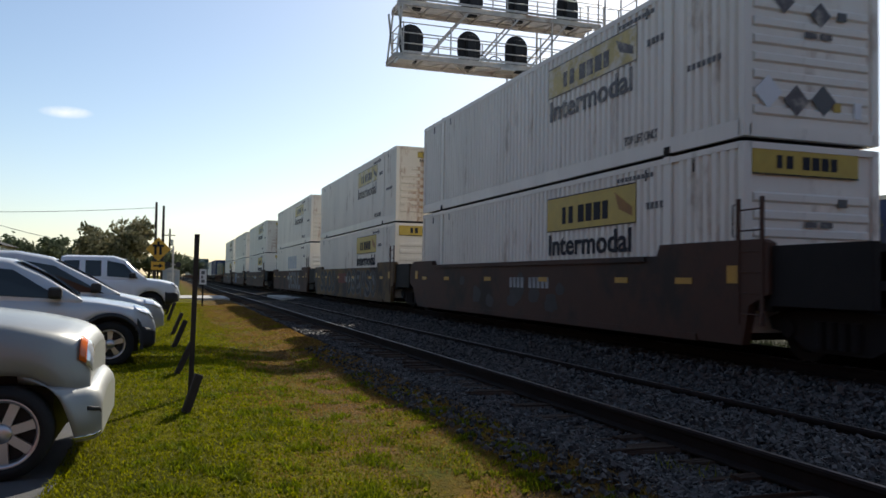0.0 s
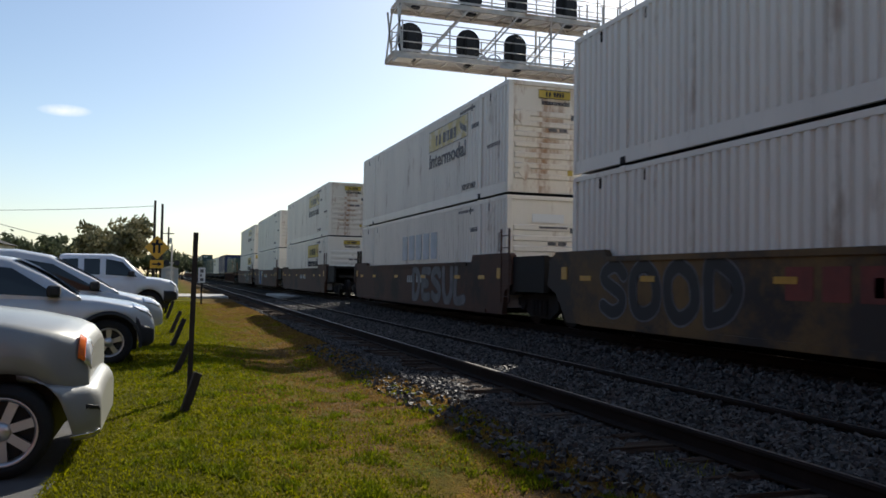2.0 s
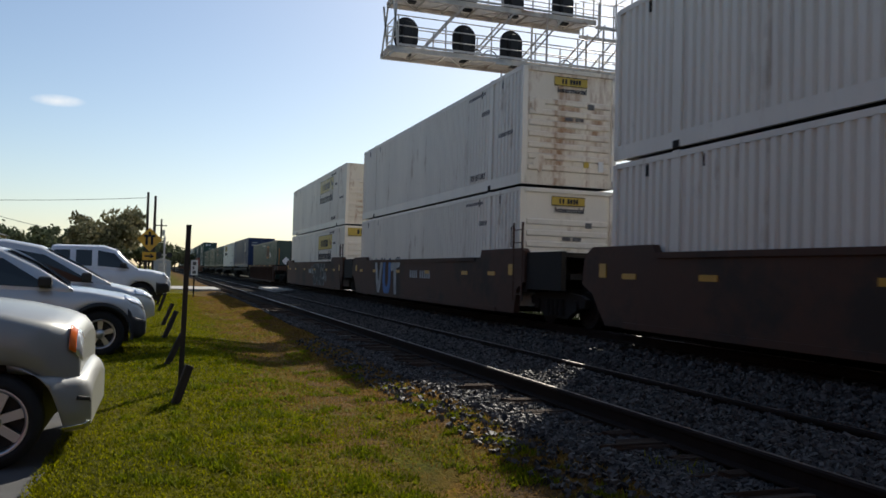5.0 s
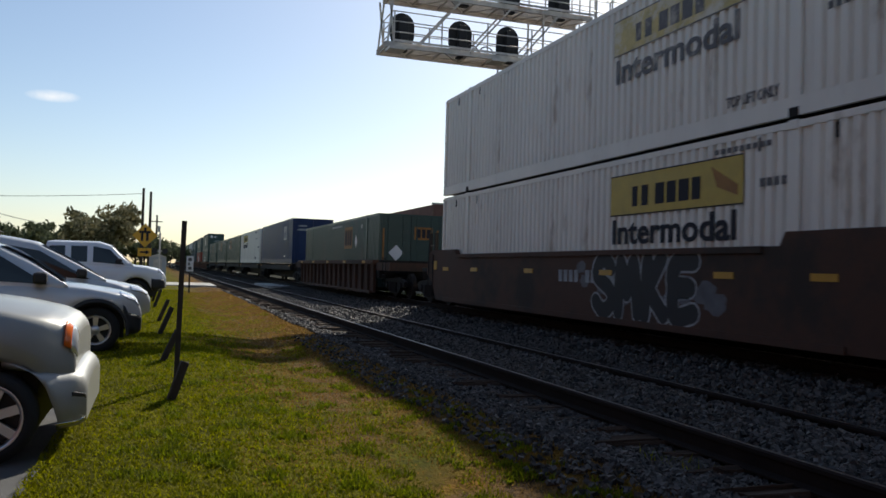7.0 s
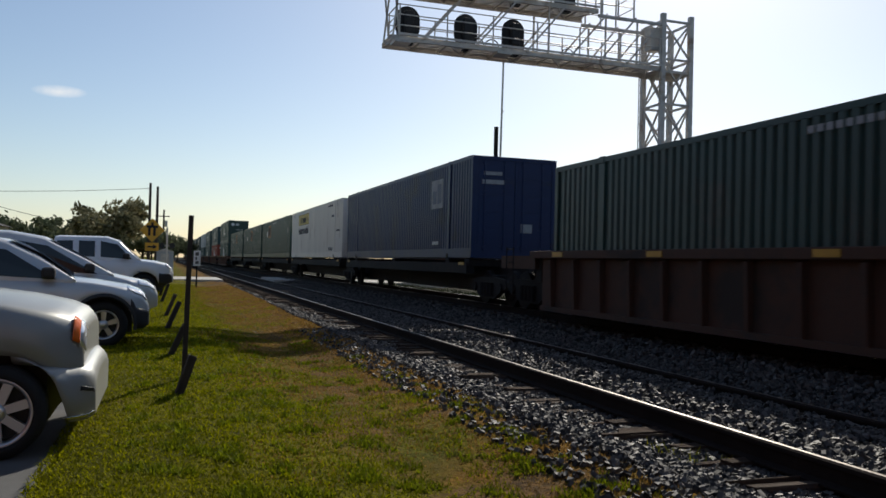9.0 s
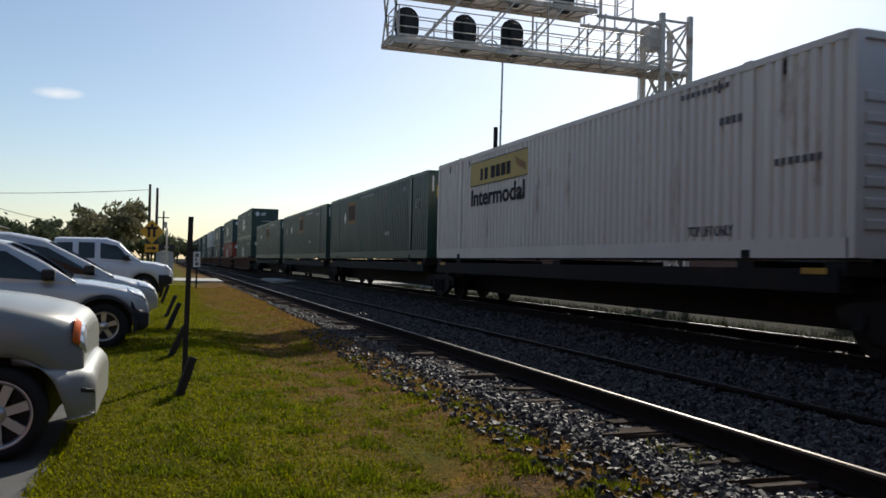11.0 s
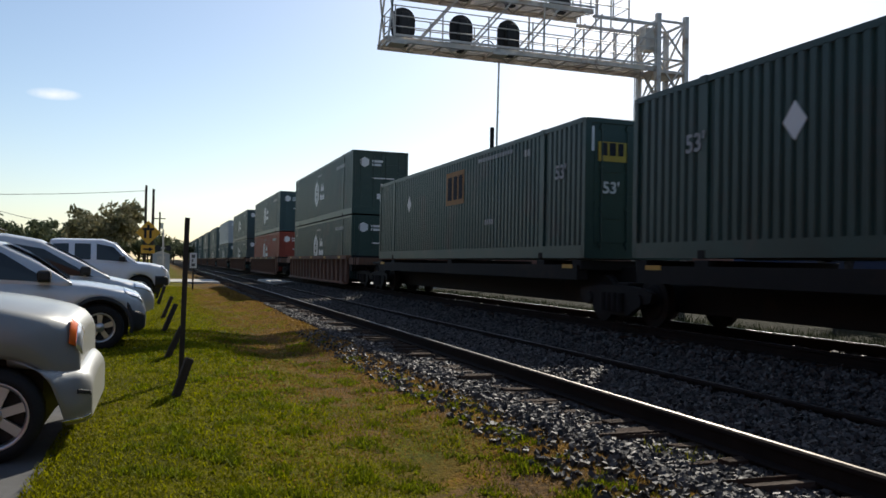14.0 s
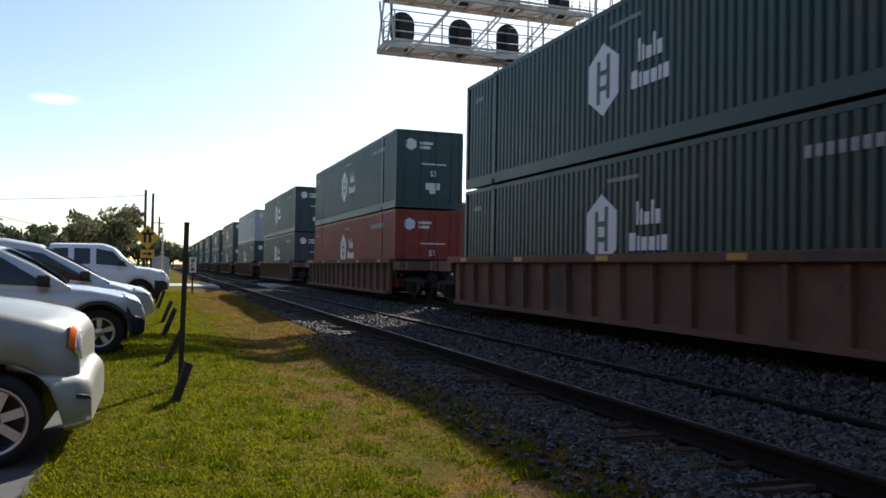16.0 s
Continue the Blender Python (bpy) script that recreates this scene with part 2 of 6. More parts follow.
def ribbed_end():
    return boxes((0.1, CW - 0.1, 0.06, 0.1, 0.2, CH - 0.08))


def end_rib():
    bm = bmesh.new()
    prism(bm, [(0.06, 0), (0.02, 0.03), (0.02, 0.13), (0.06, 0.16)], "x", 0.2, CW - 0.2)
    return bm


def plain_end():
    return boxes((0.1, CW - 0.1, CL - 0.1, CL - 0.06, 0.2, CH - 0.08))


def door_leaf():
    return boxes((0.02, 1.17, 0.03, 0.09, 0.2, CH - 0.12))


def lock_bar():
    bm = bmesh.new()
    tube(bm, (0, 0.0, 0.2), (0, 0.0, CH - 0.12), 0.02, 8)
    for z in (0.28, 1.0, 1.9, CH - 0.25):
        box(bm, -0.05, 0.05, -0.02, 0.03, z, z + 0.07)
    return bm


def container(u, z, paint, label, end="ribs", end_paint=None, category="container", group="containers on the train"):
    c = thing("shipping_container", label, category, group)
    p = M[paint]
    ep = M[end_paint or paint]
    shared("side_wall", "near", corrugated_wall(False), p, c)
    shared("side_wall", "far", corrugated_wall(True), p, c)
    shared("roof", "", lambda: boxes((0.03, CW - 0.03, 0.06, CL - 0.06, CH - 0.09, CH - 0.04)), p, c)
    shared("floor_pan", "", lambda: boxes((0.05, CW - 0.05, 0.1, CL - 0.1, 0.04, 0.2)), M["dark_steel"], c)
    for x0, x1 in ((0.0, 0.07), (CW - 0.07, CW)):
        shared("top_rail", str(x0), lambda: boxes((x0, x1, 0.1, CL - 0.1, CH - 0.11, CH - 0.01)), p, c)
        shared("bottom_rail", str(x0), lambda: boxes((x0, x1, 0.1, CL - 0.1, 0.02, 0.285)), p, c)
        for y0 in (0.0, CL - 0.14):
            shared("corner_post", f"{x0} {y0}", lambda: boxes((x0 - 0.0, x0 + 0.14 if x0 == 0 else x1, y0, y0 + 0.14, 0.02, CH - 0.02) if x0 == 0 else (x1 - 0.14, x1, y0, y0 + 0.14, 0.02, CH - 0.02), bevel=0.01), p, c)
        for yc in (1.98, CL - 1.98):
            shared("lift_post", f"{x0} {yc}", lambda: boxes((x0 + 0.002 if x0 == 0 else x0, x0 + 0.05 if x0 == 0 else x1 - 0.002, yc - 0.11, yc + 0.11, 0.03, CH - 0.05)), p, c)
            for zz in (0.0, CH - 0.13):
                shared("lift_casting", f"{x0} {yc} {zz}", lambda: boxes((x0 - 0.012, x1 + 0.012, yc - 0.09, yc + 0.09, zz, zz + 0.14), bevel=0.012), M["dark_steel"] if zz == 0 else p, c)
    shared("end_sill", "near", lambda: boxes((0.1, CW - 0.1, 0.0, 0.12, 0.02, 0.2)), ep, c)
    shared("end_header", "near", lambda: boxes((0.1, CW - 0.1, 0.0, 0.12, CH - 0.12, CH - 0.02)), ep, c)
    shared("end_wall", "far", plain_end, p, c)
    if end == "ribs":
        shared("end_wall", "ribbed", ribbed_end, ep, c)
        for i in range(7):
            shared("end_rib", "", end_rib, ep, c).location = (0, 0, 0.36 + i * 0.27)
    else:
        for k in (0, 1):
            d = shared("door", "", door_leaf, ep, c)
            d.location = (0.13 + k * 1.17, 0, 0)
            for i in range(5):
                shared("door_panel", "", lambda: boxes((0.1, 1.1, 0.018, 0.031, 0.35, 0.70)), ep, d).location = (0, 0, i * 0.48)
            for xb in (0.25, 0.85):
                b = shared("lock_bar", "", lock_bar, ep, d)
                b.location = (xb, 0.005, 0)
    MOVING.append((c, u, z))
    return c


def side_plate(c, name, far, near, z0, z1, material, label="", proud=0.006):
    """A flat panel on the near long wall, from far to near along the wall."""
    return part(name, boxes((-proud, 0.003, near, far, z0, z1)), M[material], c, label)


def side_word(c, text, far, z, height, material, length=None, proud=0.008):
    me = word_mesh(text, height, M[material])
    ob = new("lettering", me)
    ob.parent = c
    s = 1.0
    if length:
        s = length / max(v.co.x for v in me.vertices)
    ob.matrix_basis = pose(-proud, far, z, 0, 0, -90) @ Matrix.Diagonal((s, 1, 1, 1))
    return ob


def end_word(c, text, x, z, height, material):
    ob = new("lettering", word_mesh(text, height, M[material]))
    ob.parent = c
    ob.matrix_basis = pose(x, -0.004, z)
    return ob


def bars_row(c, far, z, h, n, w, gap, material, name="lettering_bar", proud=0.008):
    """A row of short bars, each a piece of its own on one shared mesh."""
    for i in range(n):
        o = shared(name, f"{w} {h} {proud}", lambda: boxes((-proud, 0.002, 0, w, 0, h)), M[material], c)
        o.location = (0, far - i * (w + gap) - w, z)


def plate_marks(parent, bits, material, name="logo_mark"):
    """Each dark mark of a plate as a piece of its own."""
    for b in bits:
        part(name, boxes(b), M[material], parent)


def intermodal(u, z, plate=(6.6, 2.95), dirty=False, bare=False, big_end=False, end_plate=True, placards=False):
    """A white container with a yellow plate over the word on its long wall."""
    c = container(u, z, "white_paint", "white corrugated steel container with a yellow plate, rust-streaked end" if dirty else "white corrugated steel container with a yellow plate", "ribs", "white_dirty" if dirty else None)
    upper = z > 3
    film, ink = ("decal_pale", "decal_slate") if upper else ("decal_yellow", "decal_dark")
    if not bare:
        far, near = plate
        z0, z1, tz = (1.9, 2.58, 1.38) if upper else (1.83, 2.58, 1.32) if z < 1 else (1.98, 2.64, 1.45)
        pl = side_plate(c, "logo_plate", far, near, z0, z1, film, "sun-bleached yellow plate with grey marks" if upper else "yellow plate with dark marks and a dark edge")
        w, h = far - near, z1 - z0
        y = far - 0.2 * w
        bits = []
        for k, gap in ((0.045, 0.035), (0.055, 0.06), (0.07, 0.02), (0.07, 0.02), (0.075, 0.02), (0.06, 0.02)):
            bits.append((-0.011, -0.005, y - k * w, y, z0 + 0.2 * h, z0 + 0.68 * h))
            y -= (k + gap) * w
        plate_marks(pl, bits, ink)
        bm = bmesh.new()
        prism(bm, [(near + 0.2 * w, z1 - 0.12), (near + 0.03 * w, z0 + 0.3), (near + 0.03 * w, z0 + 0.14), (near + 0.16 * w, z0 + 0.3)], "x", -0.010, -0.005)
        part("logo_swash", bm, M["decal_orange" if not upper else ink], pl)
        for e0, e1 in ((z0, z0 + 0.022), (z1 - 0.022, z1)):
            part("logo_edge", boxes((-0.009, -0.005, near, far, e0, e1)), M[ink], pl)
        side_word(c, "Intermodal", far - 0.05, tz, 0.45, ink, length=w * 0.95)
    side_word(c, "TOP LIFT ONLY", 3.35, 0.36, 0.16, "decal_slate", length=1.1)
    for y0, zz, hh, n, ww, mt in ((2.6, 2.05, 0.12, 4, 0.09, "decal_slate"), (3.6, 2.62, 0.08, 9, 0.09, "decal_slate"), (1.4, 1.3, 0.1, 7, 0.08, "decal_slate")):
        bars_row(c, y0, zz, hh, n, ww, 0.05, mt)
    # drain slots and scuffs high on the wall beside the lift posts
    for y in (1.2, 2.6, 13.4, 15.0):
        part("lashing_slot", boxes((-0.004, 0.05, y, y + 0.05, CH - 0.34, CH - 0.14)), M["dark_steel"], c)
    # end wall marks
    if end_plate:
        x0, x1, e0, e1 = (0.16, 2.18, 2.4, 2.8) if big_end else (0.85, 1.75, 2.47, 2.7)
        e = part("end_plate", boxes((x0, x1, 0.012, 0.026, e0, e1)), M["decal_yellow"], c, "yellow plate with dark marks and a dark edge" if big_end else "small yellow plate with dark marks")
        w, h = x1 - x0, e1 - e0
        plate_marks(e, [(x0 + a * w, x0 + b * w, 0.006, 0.012, e0 + 0.25 * h, e0 + 0.75 * h) for a, b in ((0.22, 0.27), (0.31, 0.37), (0.46, 0.53), (0.55, 0.62), (0.64, 0.71), (0.73, 0.79))], "decal_dark", "end_mark")
        for z0_, z1_ in ((e0, e0 + 0.018), (e1 - 0.018, e1)):
            part("end_edge", boxes((x0, x1, 0.007, 0.012, z0_, z1_)), M["decal_dark"], e)
        if not big_end:
            end_word(c, "Intermodal", 0.92, 2.31, 0.13, "decal_dark")
    else:
        part("end_brand_bar", boxes((0.7, 1.6, 0.014, 0.026, 2.2, 2.42)), M["decal_white"], c, "white lettering bar")
        part("end_text_bar", boxes((0.9, 1.7, 0.014, 0.026, 2.05, 2.1)), M["decal_slate"], c)
        for k in range(4):
            part("end_letter_bar", boxes((2.22, 2.34, 0.014, 0.026, 1.2 + 0.3 * k, 1.42 + 0.3 * k)), M["decal_slate"], c)
    if placards:
        for x, zz, r, mt in ((0.75, 2.15, 0.2, "decal_slate"), (1.45, 2.0, 0.2, "decal_slate"), (0.98, 0.62, 0.24, "decal_slate"), (1.5, 0.66, 0.24, "decal_grey"), (0.45, 0.72, 0.26, "decal_white")):
            bm = bmesh.new()
            prism(bm, [(x, zz + r), (x - r, zz), (x, zz - r), (x + r, zz)], "y", 0.012, 0.024)
            part("placard", bm, M[mt], c, "worn diamond placard")
    elif dirty:
        for x, zz in ((0.42, 1.95), (0.5, 0.55)):
            bm = bmesh.new()
            prism(bm, [(x, zz + 0.25), (x - 0.22, zz), (x, zz - 0.25), (x + 0.22, zz)], "y", 0.012, 0.024)
            part("placard_holder", bm, M["white_dirty"], c, "rusty white diamond placard holder")
    for x, zz in ((1.15, 1.62), (1.45, 1.62)):
        part("end_number_bar", boxes((x, x + 0.22, 0.014, 0.024, zz, zz + 0.09)), M["decal_slate"], c)
    part("vent", boxes((1.78, 1.95, 0.0, 0.026, 1.95, 2.08), bevel=0.004), M["decal_grey"], c)
    part("document_holder", boxes((2.1, 2.24, 0.0, 0.03, 0.42, 0.68), bevel=0.005), M["decal_white"], c)
    part("caution_label", boxes((1.7, 1.84, 0.014, 0.024, 0.5, 0.64)), M["decal_yellow"], c)
    return c


def badge_box(u, z, paint="green_paint", end="doors", at=10.5):
    """A dark green container with an orange square badge."""
    c = container(u, z, paint, "dark green corrugated steel container with an orange badge", end)
    pl = side_plate(c, "logo_plate", at + 1.5, at, 1.58, 2.54, "decal_orange", "dull orange square badge with dark marks")
    pieces("logo_mark", M["decal_dark"], pl, (-0.011, -0.005, at + 1.0, at + 1.35, 1.72, 2.4), (-0.011, -0.005, at + 0.55, at + 0.85, 1.72, 2.4), (-0.011, -0.005, at + 0.12, at + 0.42, 1.72, 2.4))
    bm = bmesh.new()
    q = 12.6 if at > 8 else 12.2 if at > 5 else at - 0.75
    prism(bm, [(q, 2.15), (q - 0.22, 1.87), (q, 1.6), (q + 0.22, 1.87)], "x", -0.008, 0.002)
    part("placard", bm, M["decal_white"], c, "white diamond placard")
    bars_row(c, at - 1.1 if at > 5 else at + 4.3, 2.58, 0.1, 14, 0.11, 0.05, "decal_worn")
    side_word(c, "53'", 15.2 if at < 5 else 14.6 if at == 7.5 else 1.3, 0.5 if at < 5 else 1.72, 0.3, "decal_worn")
    bars_row(c, 5.3, 0.9, 0.13, 4, 0.1, 0.05, "decal_worn")
    bars_row(c, 2.9, 2.4, 0.16, 2, 0.12, 0.06, "decal_worn")
    if at < 5:
        e = part("end_badge", boxes((1.45, 2.2, 0.0, 0.02, 1.9, 2.4)), M["decal_orange"], c, "orange badge with dark marks")
        pieces("end_mark", M["decal_dark"], e, (1.52, 1.7, -0.006, 0.0, 1.98, 2.32), (1.75, 1.9, -0.006, 0.0, 1.98, 2.32), (1.95, 2.12, -0.006, 0.0, 1.98, 2.32))
        end_word(c, "53'", 1.5, 0.7, 0.28, "decal_white")
        bm = bmesh.new()
        prism(bm, [(0.72, 1.68), (0.42, 1.36), (0.72, 1.04), (1.02, 1.36)], "y", 0.0, 0.02)
        part("end_placard", bm, M["decal_white"], c, "white diamond placard")
        for x in (0.16, 2.38):
            part("edge_strip", boxes((x, x + 0.07, 0.0, 0.02, 0.8, 2.3)), M["decal_orange"], c)
    else:
        e = part("end_badge", boxes((0.3, 0.95, 0.0, 0.02, 2.0, 2.4)), M["decal_yellow"], c, "yellow badge with dark marks")
        pieces("end_mark", M["decal_dark"], e, (0.36, 0.5, -0.006, 0.0, 2.12, 2.38), (0.55, 0.7, -0.006, 0.0, 2.12, 2.38), (0.75, 0.88, -0.006, 0.0, 2.12, 2.38))
        pieces("end_bar", M["decal_white"], c, (1.5, 1.95, 0.0, 0.02, 2.3, 2.36), (1.5, 1.8, 0.0, 0.02, 2.15, 2.21))
        end_word(c, "53'", 0.4, 1.35, 0.24, "decal_white")
        part("edge_strip", boxes((0.145, 0.2, 0.0, 0.02, 2.2, 2.7)), M["decal_white"], c)
    return c


def hexagon(bm, cy, cz, w, h, proud, axis="x"):
    pts = [(cy, cz + h / 2), (cy - w / 2, cz + h / 4), (cy - w / 2, cz - h / 4), (cy, cz - h / 2), (cy + w / 2, cz - h / 4), (cy + w / 2, cz + h / 4)]
    prism(bm, pts, axis, -proud, 0.003)


def hex_box(u, z, paint, label, marks=True):
    """A container with a white hexagon on its long wall and on its end."""
    c = container(u, z, paint, label, "plain_doors")
    if marks:
        bm = bmesh.new()
        hexagon(bm, 8.72, 1.52, 1.12, 1.42, 0.006)
        lg = part("logo_shape", bm, M["decal_white"], c, "white hexagon")
        pieces("logo_mark", M[paint], lg, (-0.01, -0.005, 8.83, 8.95, 1.05, 1.9), (-0.01, -0.005, 8.47, 8.59, 1.12, 1.98), (-0.01, -0.005, 8.6, 8.82, 1.3, 1.4), (-0.01, -0.005, 8.6, 8.82, 1.6, 1.7))
        for y0, z, h, rows in ((7.5, 1.58, 0.28, ((0.07, 0.42), (0.07, 0.28), (0.16, 0.22), (0.07, 0.42), (0.14, 0.25))), (7.72, 1.12, 0.26, ((0.2, 0.32), (0.08, 0.26), (0.18, 0.24), (0.18, 0.24), (0.08, 0.26), (0.16, 0.26)))):
            y = y0
            for w, hh in rows:
                pieces("brand_bar", M["decal_white"], c, (-0.008, 0.002, y - w, y, z, z + hh), label="white lettering bar")
                y -= w + 0.055
        bars_row(c, 8.5, 2.42, 0.08, 12, 0.06, 0.03, "decal_worn")
    bars_row(c, 3.5, 2.28, 0.17, 10, 0.12, 0.07, "decal_worn")
    bars_row(c, 15.4, 2.3, 0.12, 3, 0.1, 0.06, "decal_worn")
    bm = bmesh.new()
    hexagon(bm, 0.55, 2.35, 0.42, 0.46, 0.0, "y")
    part("end_logo", bm, M["decal_white"], c, "white hexagon")
    pieces("end_bar", M["decal_white"], c, (0.9, 1.4, 0.0, 0.02, 2.36, 2.46), (0.9, 1.32, 0.0, 0.02, 2.2, 2.3))
    part("end_text_bar", boxes((0.95, 1.95, 0.0, 0.02, 1.62, 1.67)), M["decal_white"], c)
    end_word(c, "53", 1.3, 1.2, 0.2, "decal_white")
    part("end_label", boxes((1.15, 1.7, 0.0, 0.02, 0.7, 0.95), (1.3, 1.55, 0.0, 0.02, 0.55, 0.7)), M["decal_white"], c)
    return c


# running gear
def wheel_bm():
    bm = bmesh.new()
    tube(bm, (0, 0, 0), (0.1, 0, 0), 0.46, 28)
    tube(bm, (-0.03, 0, 0), (0.0, 0, 0), 0.3, 20, 0.33)
    tube(bm, (-0.06, 0, 0), (-0.03, 0, 0), 0.1, 12)
    tube(bm, (0.1, 0, 0), (0.13, 0, 0), 0.49, 28)
    return bm


def side_frame_bm():
    bm = bmesh.new()
    out = [(-1.3, 0.62), (-1.05, 0.7), (-0.5, 0.74), (0.5, 0.74), (1.05, 0.7), (1.3, 0.62), (1.25, 0.45), (0.95, 0.4), (0.5, 0.18), (-0.5, 0.18), (-0.95, 0.4), (-1.25, 0.45)]
    prism(bm, out, "x", -0.12, 0.0)
    for y in (-0.3, -0.1, 0.1, 0.3):
        tube(bm, (-0.14, y, 0.24), (-0.14, y, 0.6), 0.07, 8)
    for y in (-0.89, 0.89):
        tube(bm, (-0.17, y, 0.47), (0.0, y, 0.47), 0.13, 12)
    return bm


def truck(car, y, cx=1.3):
    """A two-axle truck under a car, centred at y."""
    for s in (-1, 1):
        f = shared("truck_frame", "", side_frame_bm, M["dark_steel"], car)
        f.matrix_basis = pose(cx + s * 0.98, y, 0, 0, 0, 0 if s < 0 else 180)
        for dy in (-0.89, 0.89):
            w = shared("wheel", "", wheel_bm, M["dark_steel"], car)
            w.matrix_basis = pose(cx + s * 0.79, y + dy, 0.46, 0, 0, 0 if s < 0 else 180)
    for dy in (-0.89, 0.89):
        a = shared("axle", "", lambda: axle_bm(), M["dark_steel"], car)
        a.location = (cx, y + dy, 0.46)
    b = shared("bolster", "", lambda: boxes((-0.9, 0.9, -0.2, 0.2, 0.4, 0.8), bevel=0.03), M["dark_steel"], car)
    b.location = (cx, y, 0)


def axle_bm():
    bm = bmesh.new()
    tube(bm, (-0.8, 0, 0), (0.8, 0, 0), 0.08, 10)
    return bm


SILL = [(-0.75, 0.95), (-0.75, 1.66), (-0.6, 1.72), (1.88, 1.72), (1.98, 1.53), (14.4, 1.53), (14.5, 1.67), (16.5, 1.67), (16.8, 1.5), (16.9, 0.95), (16.5, 0.78), (16.0, 0.2), (-0.2, 0.2), (-0.35, 0.78)]


def smooth_sill(x0, x1):
    def build():
        bm = bmesh.new()
        prism(bm, SILL, "x", x0, x1)
        return bm
    return build


def ladder(car, x, y, z0, z1, w=0.4):
    """A side ladder with a grab loop on its outer rail when it stands high."""
    def build():
        bm = bmesh.new()
        for s in (0, w):
            if w > 0.4:
                box(bm, -0.015, 0.015, s - 0.035, s + 0.035, z0, z1)
            else:
                tube(bm, (0, s, z0), (0, s, z1), 0.014, 6)
        if w > 0.4:
            hose(bm, [(-0.02, w, z1 - 0.08), (-0.02, w + 0.1, z1 - 0.08), (-0.02, w + 0.1, z1 - 0.55), (-0.02, w, z1 - 0.55)], 0.012)
        z = z0 + 0.15
        while z < z1:
            tube(bm, (0, 0, z), (0, w, z), 0.012, 6)
            z += 0.3
        return bm
    o = shared("ladder", f"{z0} {z1} {w}", build, M["brown_steel" if w > 0.4 else "dark_steel"], car)
    o.location = (x, y, 0)


def end_platform(car, y, posts=True):
    """The decked end of a car over its truck, with a coupler arm and grab posts."""
    p = shared("end_deck", "", lambda: boxes((0.15, 2.45, -0.75, 0.75, 1.02, 1.14), (1.0, 1.6, -1.0, 1.0, 0.72, 1.02), bevel=0.01), M["dark_steel"], car)
    p.location = (0, y, 0)
    if posts:
        def post_bm():
            bm = bmesh.new()
            bar(bm, (0, 0, 1.14), (0, 0, 2.25), 0.1)
            return bm

        def grab_bm():
            bm = bmesh.new()
            tube(bm, (0, -0.3, 0), (0, 0.25, 0), 0.015, 6)
            return bm
        for x in (0.25, 2.35):
            for yy in (-0.3, 0.25):
                o = shared("end_post", "", post_bm, M["dark_steel"], car)
                o.location = (x, y + yy, 0)
            for zz in (1.5, 1.85):
                o = shared("grab_rail", "", grab_bm, M["dark_steel"], car)
                o.location = (x, y, zz)


def coupler(car, y, d):
    bm = bmesh.new()
    box(bm, 1.2, 1.4, min(y, y + d), max(y, y + d), 0.76, 0.96, bevel=0.02)
    box(bm, 1.12, 1.48, y + d - 0.18, y + d + 0.18, 0.7, 1.02, bevel=0.04)
    part("coupler", bm, M["dark_steel"], car)
    bm = bmesh.new()
    pts = [Vector((1.7, y + d * k, 0.72 - 0.3 * math.sin(math.pi * k))) for k in (0, 0.25, 0.5, 0.75, 1)]
    hose(bm, pts, 0.025)
    part("air_hose", bm, M["trim"], car)


